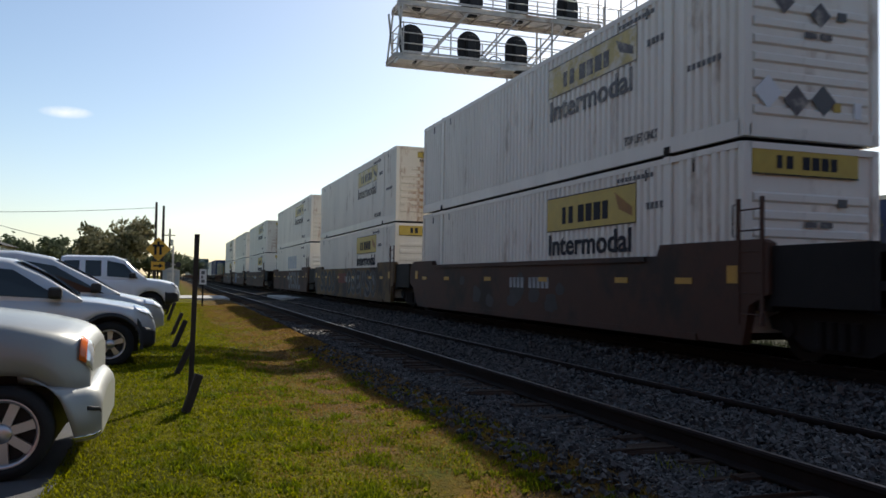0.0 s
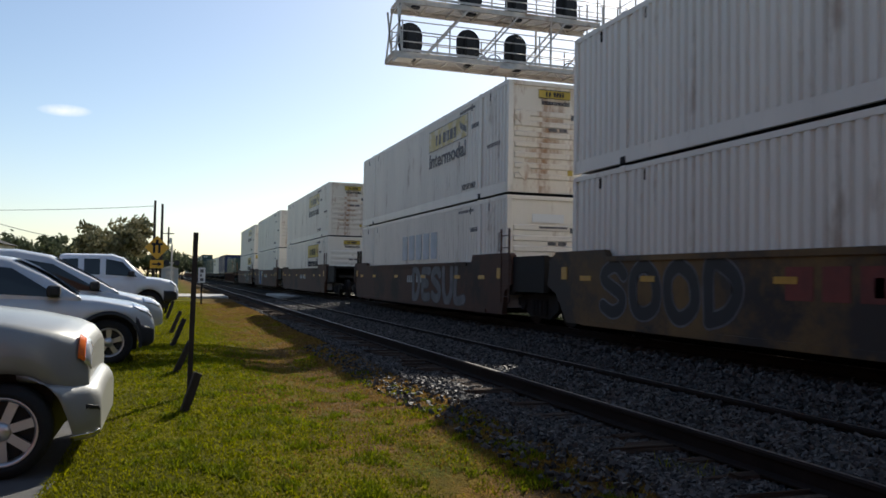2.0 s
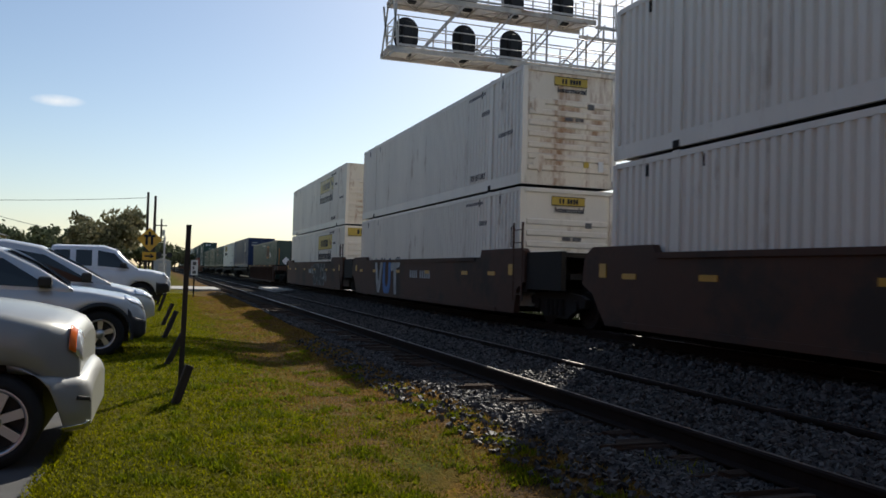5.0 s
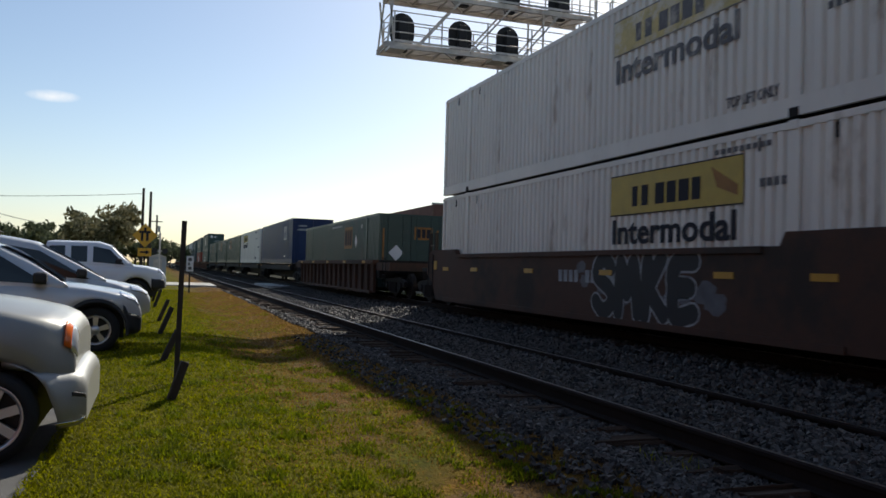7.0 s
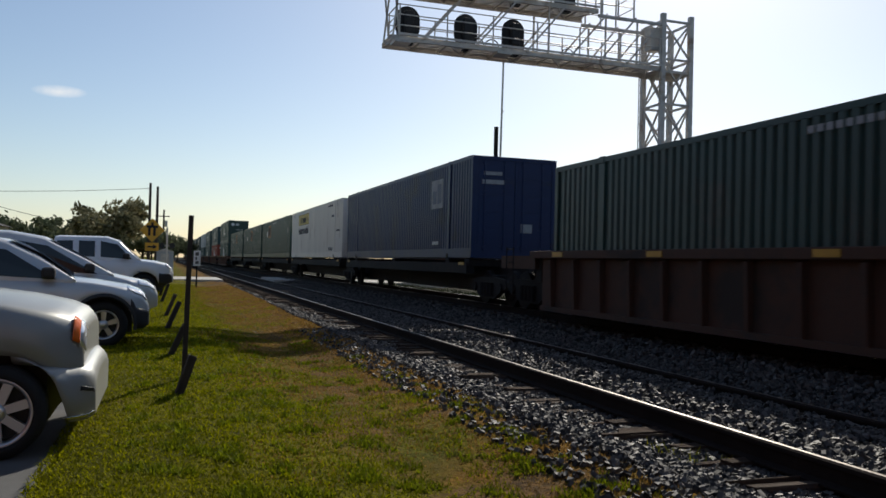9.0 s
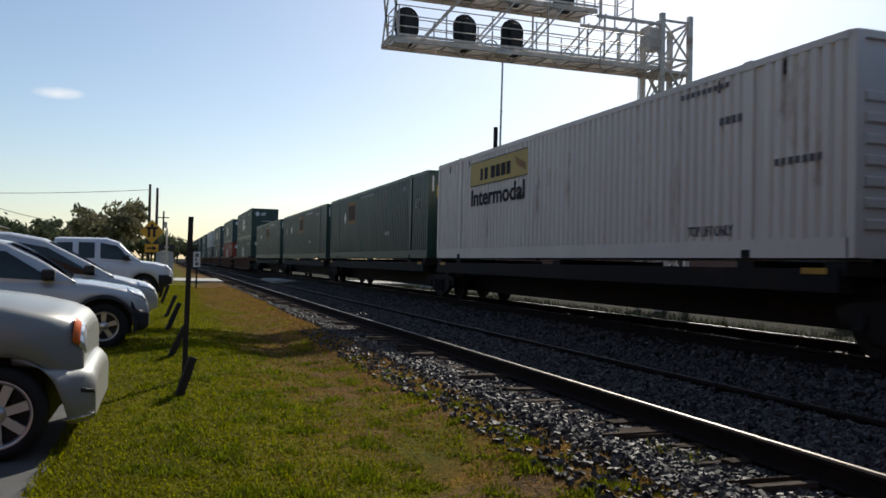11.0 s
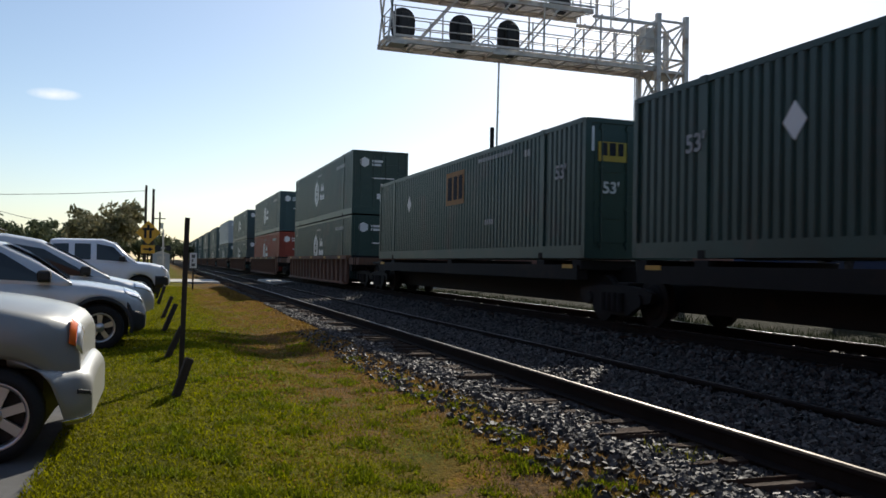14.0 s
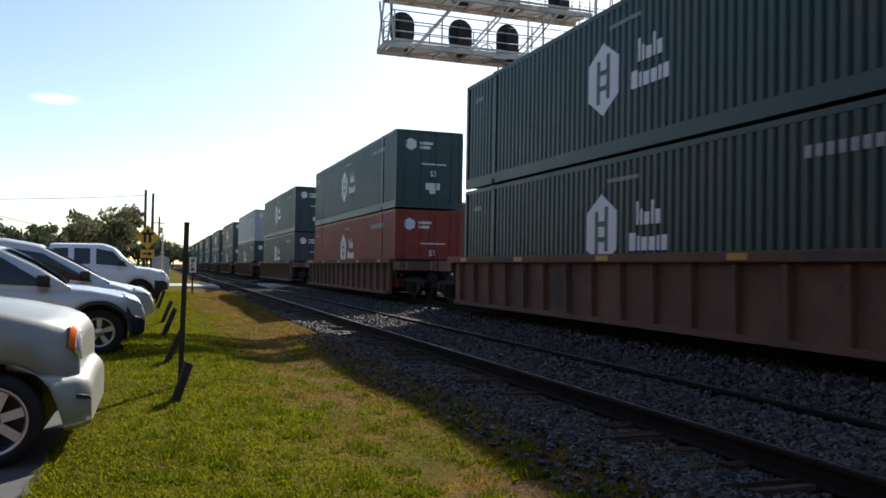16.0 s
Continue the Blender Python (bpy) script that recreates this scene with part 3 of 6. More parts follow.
def well_unit(u, paint="brown_steel", first=False, last=False, label="weathered brown smooth-sided steel well car"):
    """One unit of an articulated container car; containers sit in its well."""
    car = thing("well_car", label, "railway car", "well cars of the train")
    shared("side_sill", "near", smooth_sill(-0.2, -0.06), M[paint], car)
    shared("side_sill", "far", smooth_sill(CW + 0.06, CW + 0.2), M[paint], car)
    shared("top_chord", "near", lambda: boxes((-0.24, -0.06, 2.3, 14.35, 1.44, 1.535)), M[paint], car)
    shared("bottom_chord", "near", lambda: boxes((-0.23, -0.06, 0.85, 15.35, 0.19, 0.3)), M[paint], car)
    for y in (0.6, 7.1, 13.6):
        o = shared("well_floor", "beam", lambda: boxes((-0.06, CW + 0.06, 0, 2.0, 0.2, 0.33)), M["dark_steel"], car)
        o.location = (0, y, 0)
    for y in (-0.4, 16.55):
        shared("end_bulkhead", str(y), lambda: boxes((-0.06, CW + 0.06, y - 0.25, y + 0.15, 0.7, 1.5), bevel=0.02), M["dark_steel"], car)
    for y in (1.2, 3.1, 6.4, 9.7, 13.0, 15.2):
        r = shared("reflector", "", lambda: boxes((-0.212, -0.2, -0.22, 0.22, -0.05, 0.05)), M["reflector"], car)
        r.location = (0, y, 1.12)
    for y in (0.0, 16.1):
        o = shared("end_panel", "", lambda: boxes((-0.215, -0.2, -0.12, 0.12, -0.13, 0.13)), M["reflector"], car)
        o.location = (0, y, 1.22)
    # reporting marks as bars
    for i in range(10):
        if i != 4:
            r = shared("number_bar", "", lambda: boxes((-0.206, -0.199, 0, 0.15, 0.92, 1.16)), M["spray_white"], car)
            r.location = (0, 8.1 - i * 0.22, 0)
    truck(car, -1.6)
    end_platform(car, -1.55, posts=False)
    for x0 in (-0.14, CW + 0.02):
        shared("end_side_plate", f"{x0}", lambda: boxes((x0, x0 + 0.12, -2.45, -0.7, 0.78, 1.62), bevel=0.01), M["dark_steel"], car)
    shared("end_top_plate", "", lambda: boxes((-0.02, CW + 0.02, -2.3, -0.35, 1.5, 1.6)), M["dark_steel"], car)
    ladder(car, -0.2, -0.62, 0.5, 2.32, 0.5)
    if last:
        truck(car, 17.75)
        end_platform(car, 17.7)
        ladder(car, -0.22, 16.3, 0.55, 1.55)
        coupler(car, 18.6, 1.65)
    if first:
        coupler(car, -2.45, -1.4)
    MOVING.append((car, u, 0.0))
    return car


def rib_bm():
    bm = bmesh.new()
    prism(bm, [(-0.2, 0.18), (-0.29, 0.2), (-0.33, 1.2), (-0.2, 1.24)], "y", -0.045, 0.045)
    return bm


def ribbed_unit(u, label="dusty red-brown ribbed steel well car", paint="rib_steel"):
    """A single well car with vertical ribs on its sides and a truck at each end."""
    car = thing("well_car", label, "railway car", "well cars of the train")
    for x0, x1 in ((-0.2, -0.08), (CW + 0.08, CW + 0.2)):
        shared("side_sheet", f"rib {x0}", lambda: boxes((x0, x1, -0.1, 16.25, 0.16, 1.25)), M[paint], car)
    shared("top_chord", "rib near", lambda: boxes((-0.34, -0.08, -0.5, 16.65, 1.24, 1.4), bevel=0.015), M[paint], car)
    shared("top_chord", "rib far", lambda: boxes((CW + 0.08, CW + 0.34, -0.5, 16.65, 1.24, 1.4)), M[paint], car)
    shared("bottom_chord", "rib near", lambda: boxes((-0.3, -0.08, 0.0, 16.15, 0.12, 0.22)), M[paint], car)
    shared("well_floor", "", lambda: boxes((-0.06, CW + 0.06, 0.6, 2.6, 0.2, 0.33)), M["dark_steel"], car)
    for i in range(16):
        r = shared("rib", "", rib_bm, M[paint], car)
        r.location = (0, 0.45 + i * 1.016, 0)
    for y in (0.9, 4.4, 8.1, 11.8, 15.3):
        r = shared("reflector", "rib", lambda: boxes((-0.352, -0.34, -0.22, 0.22, -0.05, 0.05)), M["reflector"], car)
        r.location = (0, y, 1.32)
    for y, s in ((-0.5, -1), (16.65, 1)):
        shared("end_bulkhead", f"rib {y}", lambda: boxes((-0.1, CW + 0.1, y - 0.15, y + 0.15, 0.7, 1.4), bevel=0.02), M["dark_steel"], car)
        shared("end_sill", f"rib {y}", lambda: boxes((-0.2, 0.1, min(y, y + s * 1.9), max(y, y + s * 1.9), 1.0, 1.3), (CW - 0.1, CW + 0.2, min(y, y + s * 1.9), max(y, y + s * 1.9), 1.0, 1.3), (0.1, CW - 0.1, min(y + s * 1.7, y + s * 1.9), max(y + s * 1.7, y + s * 1.9), 1.0, 1.3)), M[paint], car)
        truck(car, y + s * 1.15)
        end_platform(car, y + s * 1.1, posts=False)
        ladder(car, -0.24, y + s * 1.3 - 0.2, 0.4, 1.5)
        coupler(car, y + s * 1.9, s * 1.1)
    MOVING.append((car, u, 0.0))
    return car


def spine_unit(u, last=False):
    car = thing("spine_car", "low dark steel spine car carrying one container", "railway car", "spine cars of the train")
    shared("centre_sill", "", lambda: boxes((0.95, 1.65, -0.7, 16.85, 0.28, 1.1), bevel=0.02), M["dark_steel"], car)
    for y in (0.3, 1.98, 8.0, 14.17, 15.85):
        o = shared("outrigger", "", lambda: boxes((0.0, 2.6, -0.18, 0.18, 1.02, 1.22), bevel=0.015), M["dark_steel"], car)
        o.location = (0, y, 0)
    # dark box put in to fill the dark gap below the container
    shared("dark_gap_box", "", lambda: boxes((-0.05, 0.2, 0.2, 15.9, 0.82, 1.12)), M["dark_steel"], car)
    for y in (0.6, 15.4):
        r = shared("reflector", "spine", lambda: boxes((-0.062, -0.05, -0.22, 0.22, -0.04, 0.04)), M["reflector"], car)
        r.location = (0, y, 1.09)
    truck(car, -0.8)
    if last:
        truck(car, 16.9)
        coupler(car, 16.85, 2.0)
        end_platform(car, 16.9, posts=False)
    MOVING.append((car, u, 0.0))
    return car


GLYPHS = {
    "S": [(0.9, 0.8), (0.6, 1.0), (0.2, 0.9), (0.15, 0.65), (0.8, 0.4), (0.85, 0.12), (0.5, 0.0), (0.1, 0.15)],
    "M": [(0.05, 0.0), (0.2, 0.95), (0.5, 0.35), (0.8, 0.95), (0.95, 0.0)],
    "K": [(0.15, 0.0), (0.2, 1.0), (0.2, 0.45), (0.85, 1.0), (0.3, 0.5), (0.9, 0.0)],
    "E": [(0.9, 0.95), (0.2, 0.9), (0.15, 0.5), (0.7, 0.52), (0.15, 0.5), (0.2, 0.05), (0.9, 0.1)],
    "V": [(0.05, 1.0), (0.5, 0.0), (0.9, 1.0)],
    "U": [(0.1, 1.0), (0.15, 0.25), (0.5, 0.0), (0.85, 0.25), (0.9, 1.0)],
    "T": [(0.0, 0.9), (0.95, 1.0), (0.5, 0.93), (0.55, 0.0)],
    "D": [(0.15, 0.0), (0.15, 1.0), (0.7, 0.85), (0.9, 0.5), (0.65, 0.1), (0.15, 0.0)],
    "O": [(0.5, 1.0), (0.12, 0.75), (0.15, 0.2), (0.5, 0.0), (0.88, 0.25), (0.88, 0.75), (0.5, 1.0)],
    "L": [(0.2, 1.0), (0.15, 0.08), (0.9, 0.1)],
}


def ribbon(bm, pts, w, x, t):
    """A flat stroke through (y, z) points, w wide, with round joints, at depth x."""
    for (ya, za), (yb, zb) in zip(pts, pts[1:]):
        d = Vector((yb - ya, zb - za))
        n = Vector((-d.y, d.x)).normalized() * w / 2
        prism(bm, [(ya + n.x, za + n.y), (ya - n.x, za - n.y), (yb - n.x, zb - n.y), (yb + n.x, zb + n.y)], "x", x, x + t)
    for y, z in pts:
        prism(bm, [(y + w / 2 * math.cos(k * math.pi / 5), z + w / 2 * math.sin(k * math.pi / 5)) for k in range(10)], "x", x + 0.0004, x + t)


def rounded(pts, n=4):
    """A smooth line through the points of a letter."""
    q = [Vector(p) for p in [pts[0]] + list(pts) + [pts[-1]]]
    out = []
    for a, b, c, d in zip(q, q[1:], q[2:], q[3:]):
        for k in range(n):
            t = k / n
            out.append(tuple(0.5 * (2 * b + (c - a) * t + (2 * a - 5 * b + 4 * c - d) * t * t + (3 * b - a - 3 * c + d) * t ** 3)))
    return out + [tuple(pts[-1])]


def graffiti(car, letters, far, width, z0, height, fill, edge, stroke, seed):
    """Spray-painted letters on the near sill, from far to near along the car."""
    rnd = random.Random(seed)
    w = width / len(letters)
    for i, ch in enumerate(letters):
        pts = [(far - i * w - px * w * 0.86 + rnd.uniform(-0.03, 0.03), z0 + pz * height + rnd.uniform(-0.03, 0.03)) for px, pz in GLYPHS[ch]]
        pts = rounded(pts)
        bm = bmesh.new()
        ribbon(bm, pts, stroke + 0.07, -0.2045 - 0.0004 * (i % 2), 0.004)
        o = part("spray_letter_edge", bm, M[edge], car, "spray-painted letter outline")
        bm = bmesh.new()
        ribbon(bm, pts, stroke, -0.2065 - 0.0004 * (i % 2), 0.003)
        part("spray_letter", bm, M[fill[i % len(fill)]], o, "spray-painted letter")


def spray_cloud(car, far, near, z0, z1, material, n, seed):
    rnd = random.Random(seed)
    for k in range(n):
        cy, cz = rnd.uniform(near, far), rnd.uniform(z0 + 0.15, z1 - 0.15)
        r = rnd.uniform(0.07, 0.22)
        bm = bmesh.new()
        pts = []
        for i in range(14):
            a = i * math.pi / 7
            q = r * rnd.uniform(0.75, 1.2)
            pts.append((cy + q * math.cos(a) * 1.5, min(z1, max(z0, cz + q * math.sin(a)))))
        prism(bm, pts, "x", -0.2022 - 0.0002 * k / n, -0.199)
        part("spray_patch", bm, M[material], car, "faded spray-paint patch")


LOW, HIGH = 0.34, 3.28
# two articulated sets of three units, boxes stacked two high
cars = []
for i, (u, dirty, bare) in enumerate(((9.9, False, False), (29.6, True, False), (49.25, True, False))):
    low = intermodal(u, LOW, bare=(i == 2), big_end=True, end_plate=i != 2)
    if i == 2:
        bars_row(low, 9.6, 1.35, 0.85, 5, 0.62, 0.22, "decal_faded", name="faded_brand_bar")
    intermodal(u, HIGH, dirty=dirty, placards=i == 0)
    cars.append(well_unit(u, "brown_steel" if i != 1 else "yellow_steel", first=i == 0, last=i == 2, label="weathered brown steel well car with spray-painted sides" if i != 1 else "faded yellow-brown steel well car with spray-painted sides"))
for i, u in enumerate((73.5, 93.85, 113.45)):
    intermodal(u, LOW, bare=(i == 1), big_end=i == 2)
    intermodal(u, HIGH, dirty=True, bare=(i == 1))
    cars.append(well_unit(u, "brown_steel", first=i == 0, last=i == 2))
spray_cloud(cars[1], 7.8, 2.0, 0.3, 1.42, "spray_grey", 22, 1)
graffiti(cars[1], "OSEMSO", 7.6, 5.6, 0.45, 0.9, ("spray_black", "spray_dim"), "spray_grey", 0.18, 2)
graffiti(cars[1], "SOOD", 14.6, 4.2, 0.5, 0.85, ("spray_black",), "spray_grey", 0.22, 3)
pieces("brand_bar", M["spray_red"], cars[1], (-0.206, -0.2, 9.2, 9.7, 0.85, 1.3), (-0.206, -0.2, 8.6, 9.05, 0.85, 1.3), (-0.206, -0.2, 8.0, 8.45, 0.85, 1.3), label="faded red lettering bars")
graffiti(cars[2], "DESUL", 7.6, 5.3, 0.42, 0.95, ("spray_grey",), "spray_dim", 0.26, 4)
graffiti(cars[4], "VUT", 12.8, 3.4, 0.4, 1.0, ("spray_white", "spray_blue", "spray_white"), "spray_black", 0.32, 5)
graffiti(cars[5], "SMKE", 6.8, 3.2, 0.42, 0.95, ("spray_black",), "spray_white", 0.3, 6)
spray_cloud(cars[5], 7.4, 3.0, 0.4, 1.4, "spray_grey", 14, 7)
spray_cloud(cars[0], 12.0, 5.0, 0.4, 1.3, "spray_dim", 14, 8)
# single green box in a ribbed well car
badge_box(137.0, LOW, at=4.5)
ribbed_unit(137.0, "soot-dark ribbed steel well car", "brown_steel")
# spine cars
blue = container(158.2, 1.24, "blue_paint", "dark blue corrugated steel container with a pale panel", "doors")
side_plate(blue, "logo_plate", 3.6, 2.5, 1.55, 2.45, "spray_white", "pale panel with dark marks")
pieces("logo_mark", M["blue_paint"], blue, (-0.011, -0.005, 2.65, 3.0, 1.7, 2.3), (-0.011, -0.005, 3.1, 3.45, 1.7, 2.1))
bars_row(blue, 3.4, 0.42, 0.1, 4, 0.1, 0.05, "decal_white")
pieces("end_bar", M["spray_white"], blue, (0.35, 0.9, 0.0, 0.02, 2.35, 2.45), (0.3, 1.0, 0.0, 0.02, 2.1, 2.22), (1.5, 1.85, 0.0, 0.02, 0.75, 1.0))
spine_unit(158.2)
intermodal(175.5, 1.24, plate=(13.3, 9.55))
spine_unit(175.5)
badge_box(192.65, 1.24)
spine_unit(192.65)
badge_box(210.0, 1.24, at=7.5)
spine_unit(210.0)
badge_box(227.9, 1.24, at=6.9)
spine_unit(227.9, last=True)
# ribbed single cars with stacked boxes
TEAL = "dark teal corrugated steel container with a white hexagon"
U = 249.0
for i in range(11):
    lower, upper = ("red_paint", "teal_paint") if i == 1 else ("teal_paint", "grey_paint") if i == 3 else ("teal_paint", "teal_paint")
    if i == 0:
        lower = upper = "green_paint"
    hex_box(U, LOW, lower, "orange-red corrugated steel container with a white hexagon" if i == 1 else TEAL)
    hex_box(U, HIGH, upper, "pale grey corrugated steel container" if i == 3 else TEAL, marks=i != 3)
    ribbed_unit(U)
    U += 23.3


# ---------- ground and tracks ----------
def gz(x, y):
    """Height of the ground: a mown strip with a shallow swale beside the ballast."""
    z = -0.27 - 0.13 * math.exp(-((x - 1.9) / 0.75) ** 2) * (1 if y < 60 else 0)
    z += 0.02 * math.sin(x * 1.7 + y * 0.6) + 0.015 * math.sin(y * 1.3 - x)
    z -= 0.10 * min(1, max(0, (10.0 - y) / 3)) * min(1, max(0, (0.5 - x) / 1.2))
    if x < -0.4 and y > 9.5:
        z = z + (-0.285 - z) * min(1, (-0.4 - x) / 0.5)
    if x < -0.75 and y < 9.0:
        z = min(z, -0.47)
    k = min(1, max(0, (x - 2.9) / 0.8))
    z = z * (1 - k) + (-0.345) * k
    if 4.25 < x < 5.6:
        z += 0.07
    elif x < 4.25:
        z -= 0.035 * min(1, max(0, (x - 3.0) / 0.5)) * min(1, max(0, (4.25 - x) / 0.12))
    k = min(1, max(0, (x - 6.4) / 1.2))
    z = z * (1 - k) + (-0.21) * k
    k = min(1, max(0, (x - 11.2) / 1.2))
    return z * (1 - k) + (-0.5) * k


def grass_material():
    m = bpy.data.materials.new("mown_grass_and_earth")
    m.use_nodes = True
    nt = m.node_tree
    b = nt.nodes["Principled BSDF"]
    b.inputs["Roughness"].default_value = 0.9
    b.inputs["Specular IOR Level"].default_value = 0.03
    tc = nt.nodes.new("ShaderNodeTexCoord")

    def tex(s, d):
        n = nt.nodes.new("ShaderNodeTexNoise")
        n.inputs["Scale"].default_value, n.inputs["Detail"].default_value = s, d
        nt.links.new(tc.outputs["Object"], n.inputs["Vector"])
        return n.outputs[0]

    def rng(src, a, b_, c=0.0, d=1.0):
        r = nt.nodes.new("ShaderNodeMapRange")
        for i, v in zip((1, 2, 3, 4), (a, b_, c, d)):
            r.inputs[i].default_value = v
        nt.links.new(src, r.inputs[0])
        return r.outputs[0]

    def mix(f, c1, c2):
        n = nt.nodes.new("ShaderNodeMix")
        n.data_type = "RGBA"
        for s, v in ((n.inputs[0], f), (n.inputs[6], c1), (n.inputs[7], c2)):
            if isinstance(v, bpy.types.NodeSocket):
                nt.links.new(v, s)
            else:
                s.default_value = (*v, 1)
        return n.outputs[2]

    def add(a, b_):
        n = nt.nodes.new("ShaderNodeMath")
        n.operation = "ADD"
        nt.links.new(a, n.inputs[0])
        nt.links.new(b_, n.inputs[1])
        return n.outputs[0]
    sep = nt.nodes.new("ShaderNodeSeparateXYZ")
    nt.links.new(tc.outputs["Object"], sep.inputs[0])
    green = mix(rng(tex(0.9, 4), 0.35, 0.65), (0.066, 0.066, 0.003), (0.14, 0.125, 0.005))
    green = mix(rng(tex(22, 3), 0.45, 0.7), green, (0.036, 0.036, 0.003))
    dry = mix(rng(tex(9, 4), 0.35, 0.65), (0.19, 0.10, 0.014), (0.08, 0.043, 0.008))
    edge = add(rng(sep.outputs[0], 0.9, 3.0), rng(tex(0.8, 5), 0.3, 0.7, -0.55, 0.4))
    col = mix(rng(edge, 0.25, 0.75), green, dry)
    bare = add(rng(tex(1.7, 5), 0.45, 0.56), rng(sep.outputs[0], 0.9, 2.0, -1.0, 0.0))
    col = mix(bare, col, mix(rng(tex(14, 4), 0.4, 0.65), (0.15, 0.085, 0.03), (0.06, 0.038, 0.016)))
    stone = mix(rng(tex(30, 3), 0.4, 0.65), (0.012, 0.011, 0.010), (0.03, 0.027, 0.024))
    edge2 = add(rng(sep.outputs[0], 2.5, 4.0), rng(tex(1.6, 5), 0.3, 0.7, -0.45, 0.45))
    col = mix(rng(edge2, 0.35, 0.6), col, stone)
    # darkened beyond the tracks so the view under the cars stays dark
    far = rng(sep.outputs[0], 12.5, 14.0)
    col = mix(far, col, (0.022, 0.022, 0.013))
    nt.links.new(col, b.inputs["Base Color"])
    bn = nt.nodes.new("ShaderNodeBump")
    bn.inputs["Strength"].default_value, bn.inputs["Distance"].default_value = 0.7, 0.04
    nt.links.new(tex(35, 5), bn.inputs["Height"])
    nt.links.new(bn.outputs[0], b.inputs["Normal"])
    return m


M["grass"] = grass_material()


def ground():
    xs = [-2500, -600, -150, -50, -20, -10] + [-6 + 0.3 * i for i in range(67)] + [16, 20, 30, 60, 150, 600, 2500]
    ys = [-400, -60, -15, -5] + [-2 + 0.5 * i for i in range(125)] + [62, 70, 90, 130, 200, 400, 900, 2800]
    bm = bmesh.new()
    grid = [[bm.verts.new((x, y, gz(x, y))) for x in xs] for y in ys]
    for j in range(len(ys) - 1):
        for i in range(len(xs) - 1):
            f = bm.faces.new((grid[j][i], grid[j][i + 1], grid[j + 1][i + 1], grid[j + 1][i]))
            f.smooth = True
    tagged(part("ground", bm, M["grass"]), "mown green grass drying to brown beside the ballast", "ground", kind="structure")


ground()
# parking strip under the cars, and the road that crosses the tracks
bm = bmesh.new()
prism(bm, [(-6, -0.9), (-6, -0.40), (5.6, -0.40), (8.4, -0.40), (9.6, -0.31), (15.5, -0.31), (16.5, -0.265), (36, -0.265), (36, -0.9)], "x", -30, -0.6)
tagged(part("parking_lot", bm, M["asphalt"]), "grey worn asphalt parking strip", "pavement", kind="structure")
tagged(part("road", boxes((-40, 3.4, 50, 57, -0.45, -0.235), (6.4, 7.85, 50, 57, -0.45, -0.17), (11.0, 60, 50, 57, -0.6, -0.235)), M["concrete"]), "pale worn road crossing the tracks", "road", kind="structure")


def rail_profile():
    return [(-0.07, 0), (0.07, 0), (0.07, 0.015), (0.012, 0.035), (0.012, 0.125), (0.036, 0.135), (0.034, 0.162), (0.018, 0.175), (-0.018, 0.175), (-0.034, 0.162), (-0.036, 0.135), (-0.012, 0.125), (-0.012, 0.035), (-0.07, 0.015)]


def track(xc, top, label, head):
    t = thing("railway_track", label, "track", kind="structure")
    for s in (-1, 1):
        bm = bmesh.new()
        x = xc + s * 0.755
        prism(bm, [(x + a, top - 0.175 + b) for a, b in rail_profile()], "y", -10, 900)
        r = part("rail", bm, [M["rail_side"], M[head]], t)
        for f in r.data.polygons:
            if f.normal.z > 0.8 and f.center.z > top - 0.03:
                f.material_index = 1
    rnd = random.Random(int(xc * 10))
    metas = []
    for k in range(9):
        bm = bmesh.new()
        w = [-0.12, -0.045, 0.04, 0.12]
        for q in range(3):
            x0, x1, top_ = -1.24 + rnd.uniform(-0.14, 0.22), 1.3 + rnd.uniform(-0.1, 0.1), rnd.uniform(-0.035, 0.004)
            fs = box(bm, x0, x1, w[q] + 0.001, w[q + 1] - 0.001, -0.17, top_)
            for v in {v for f in fs for v in f.verts}:
                v.co += Vector((rnd.uniform(-0.07, 0.07), rnd.uniform(-0.014, 0.014), rnd.uniform(-0.03, 0.008)))
        me = bpy.data.meshes.new("tie")
        bm.to_mesh(me)
        bm.free()
        me.materials.append(M["tie_wood"])
        metas.append(me)
    y = 2.0
    while y < 95:
        o = new("tie", rnd.choice(metas))
        o.parent = t
        o.matrix_basis = pose(xc + rnd.uniform(-0.13, 0.1), y + rnd.uniform(-0.05, 0.05), top - (0.15 if xc < 7 else 0.172), rnd.uniform(-3, 3), rnd.uniform(-0.6, 0.6), rnd.uniform(-3, 3))
        y += rnd.uniform(0.5, 0.66)
    return t


track(4.915, -0.143, "empty rusty railway track on dark weathered ties", "rail_rusty")
track(9.34, 0.0, "railway track with polished rails under the train", "rail_top")


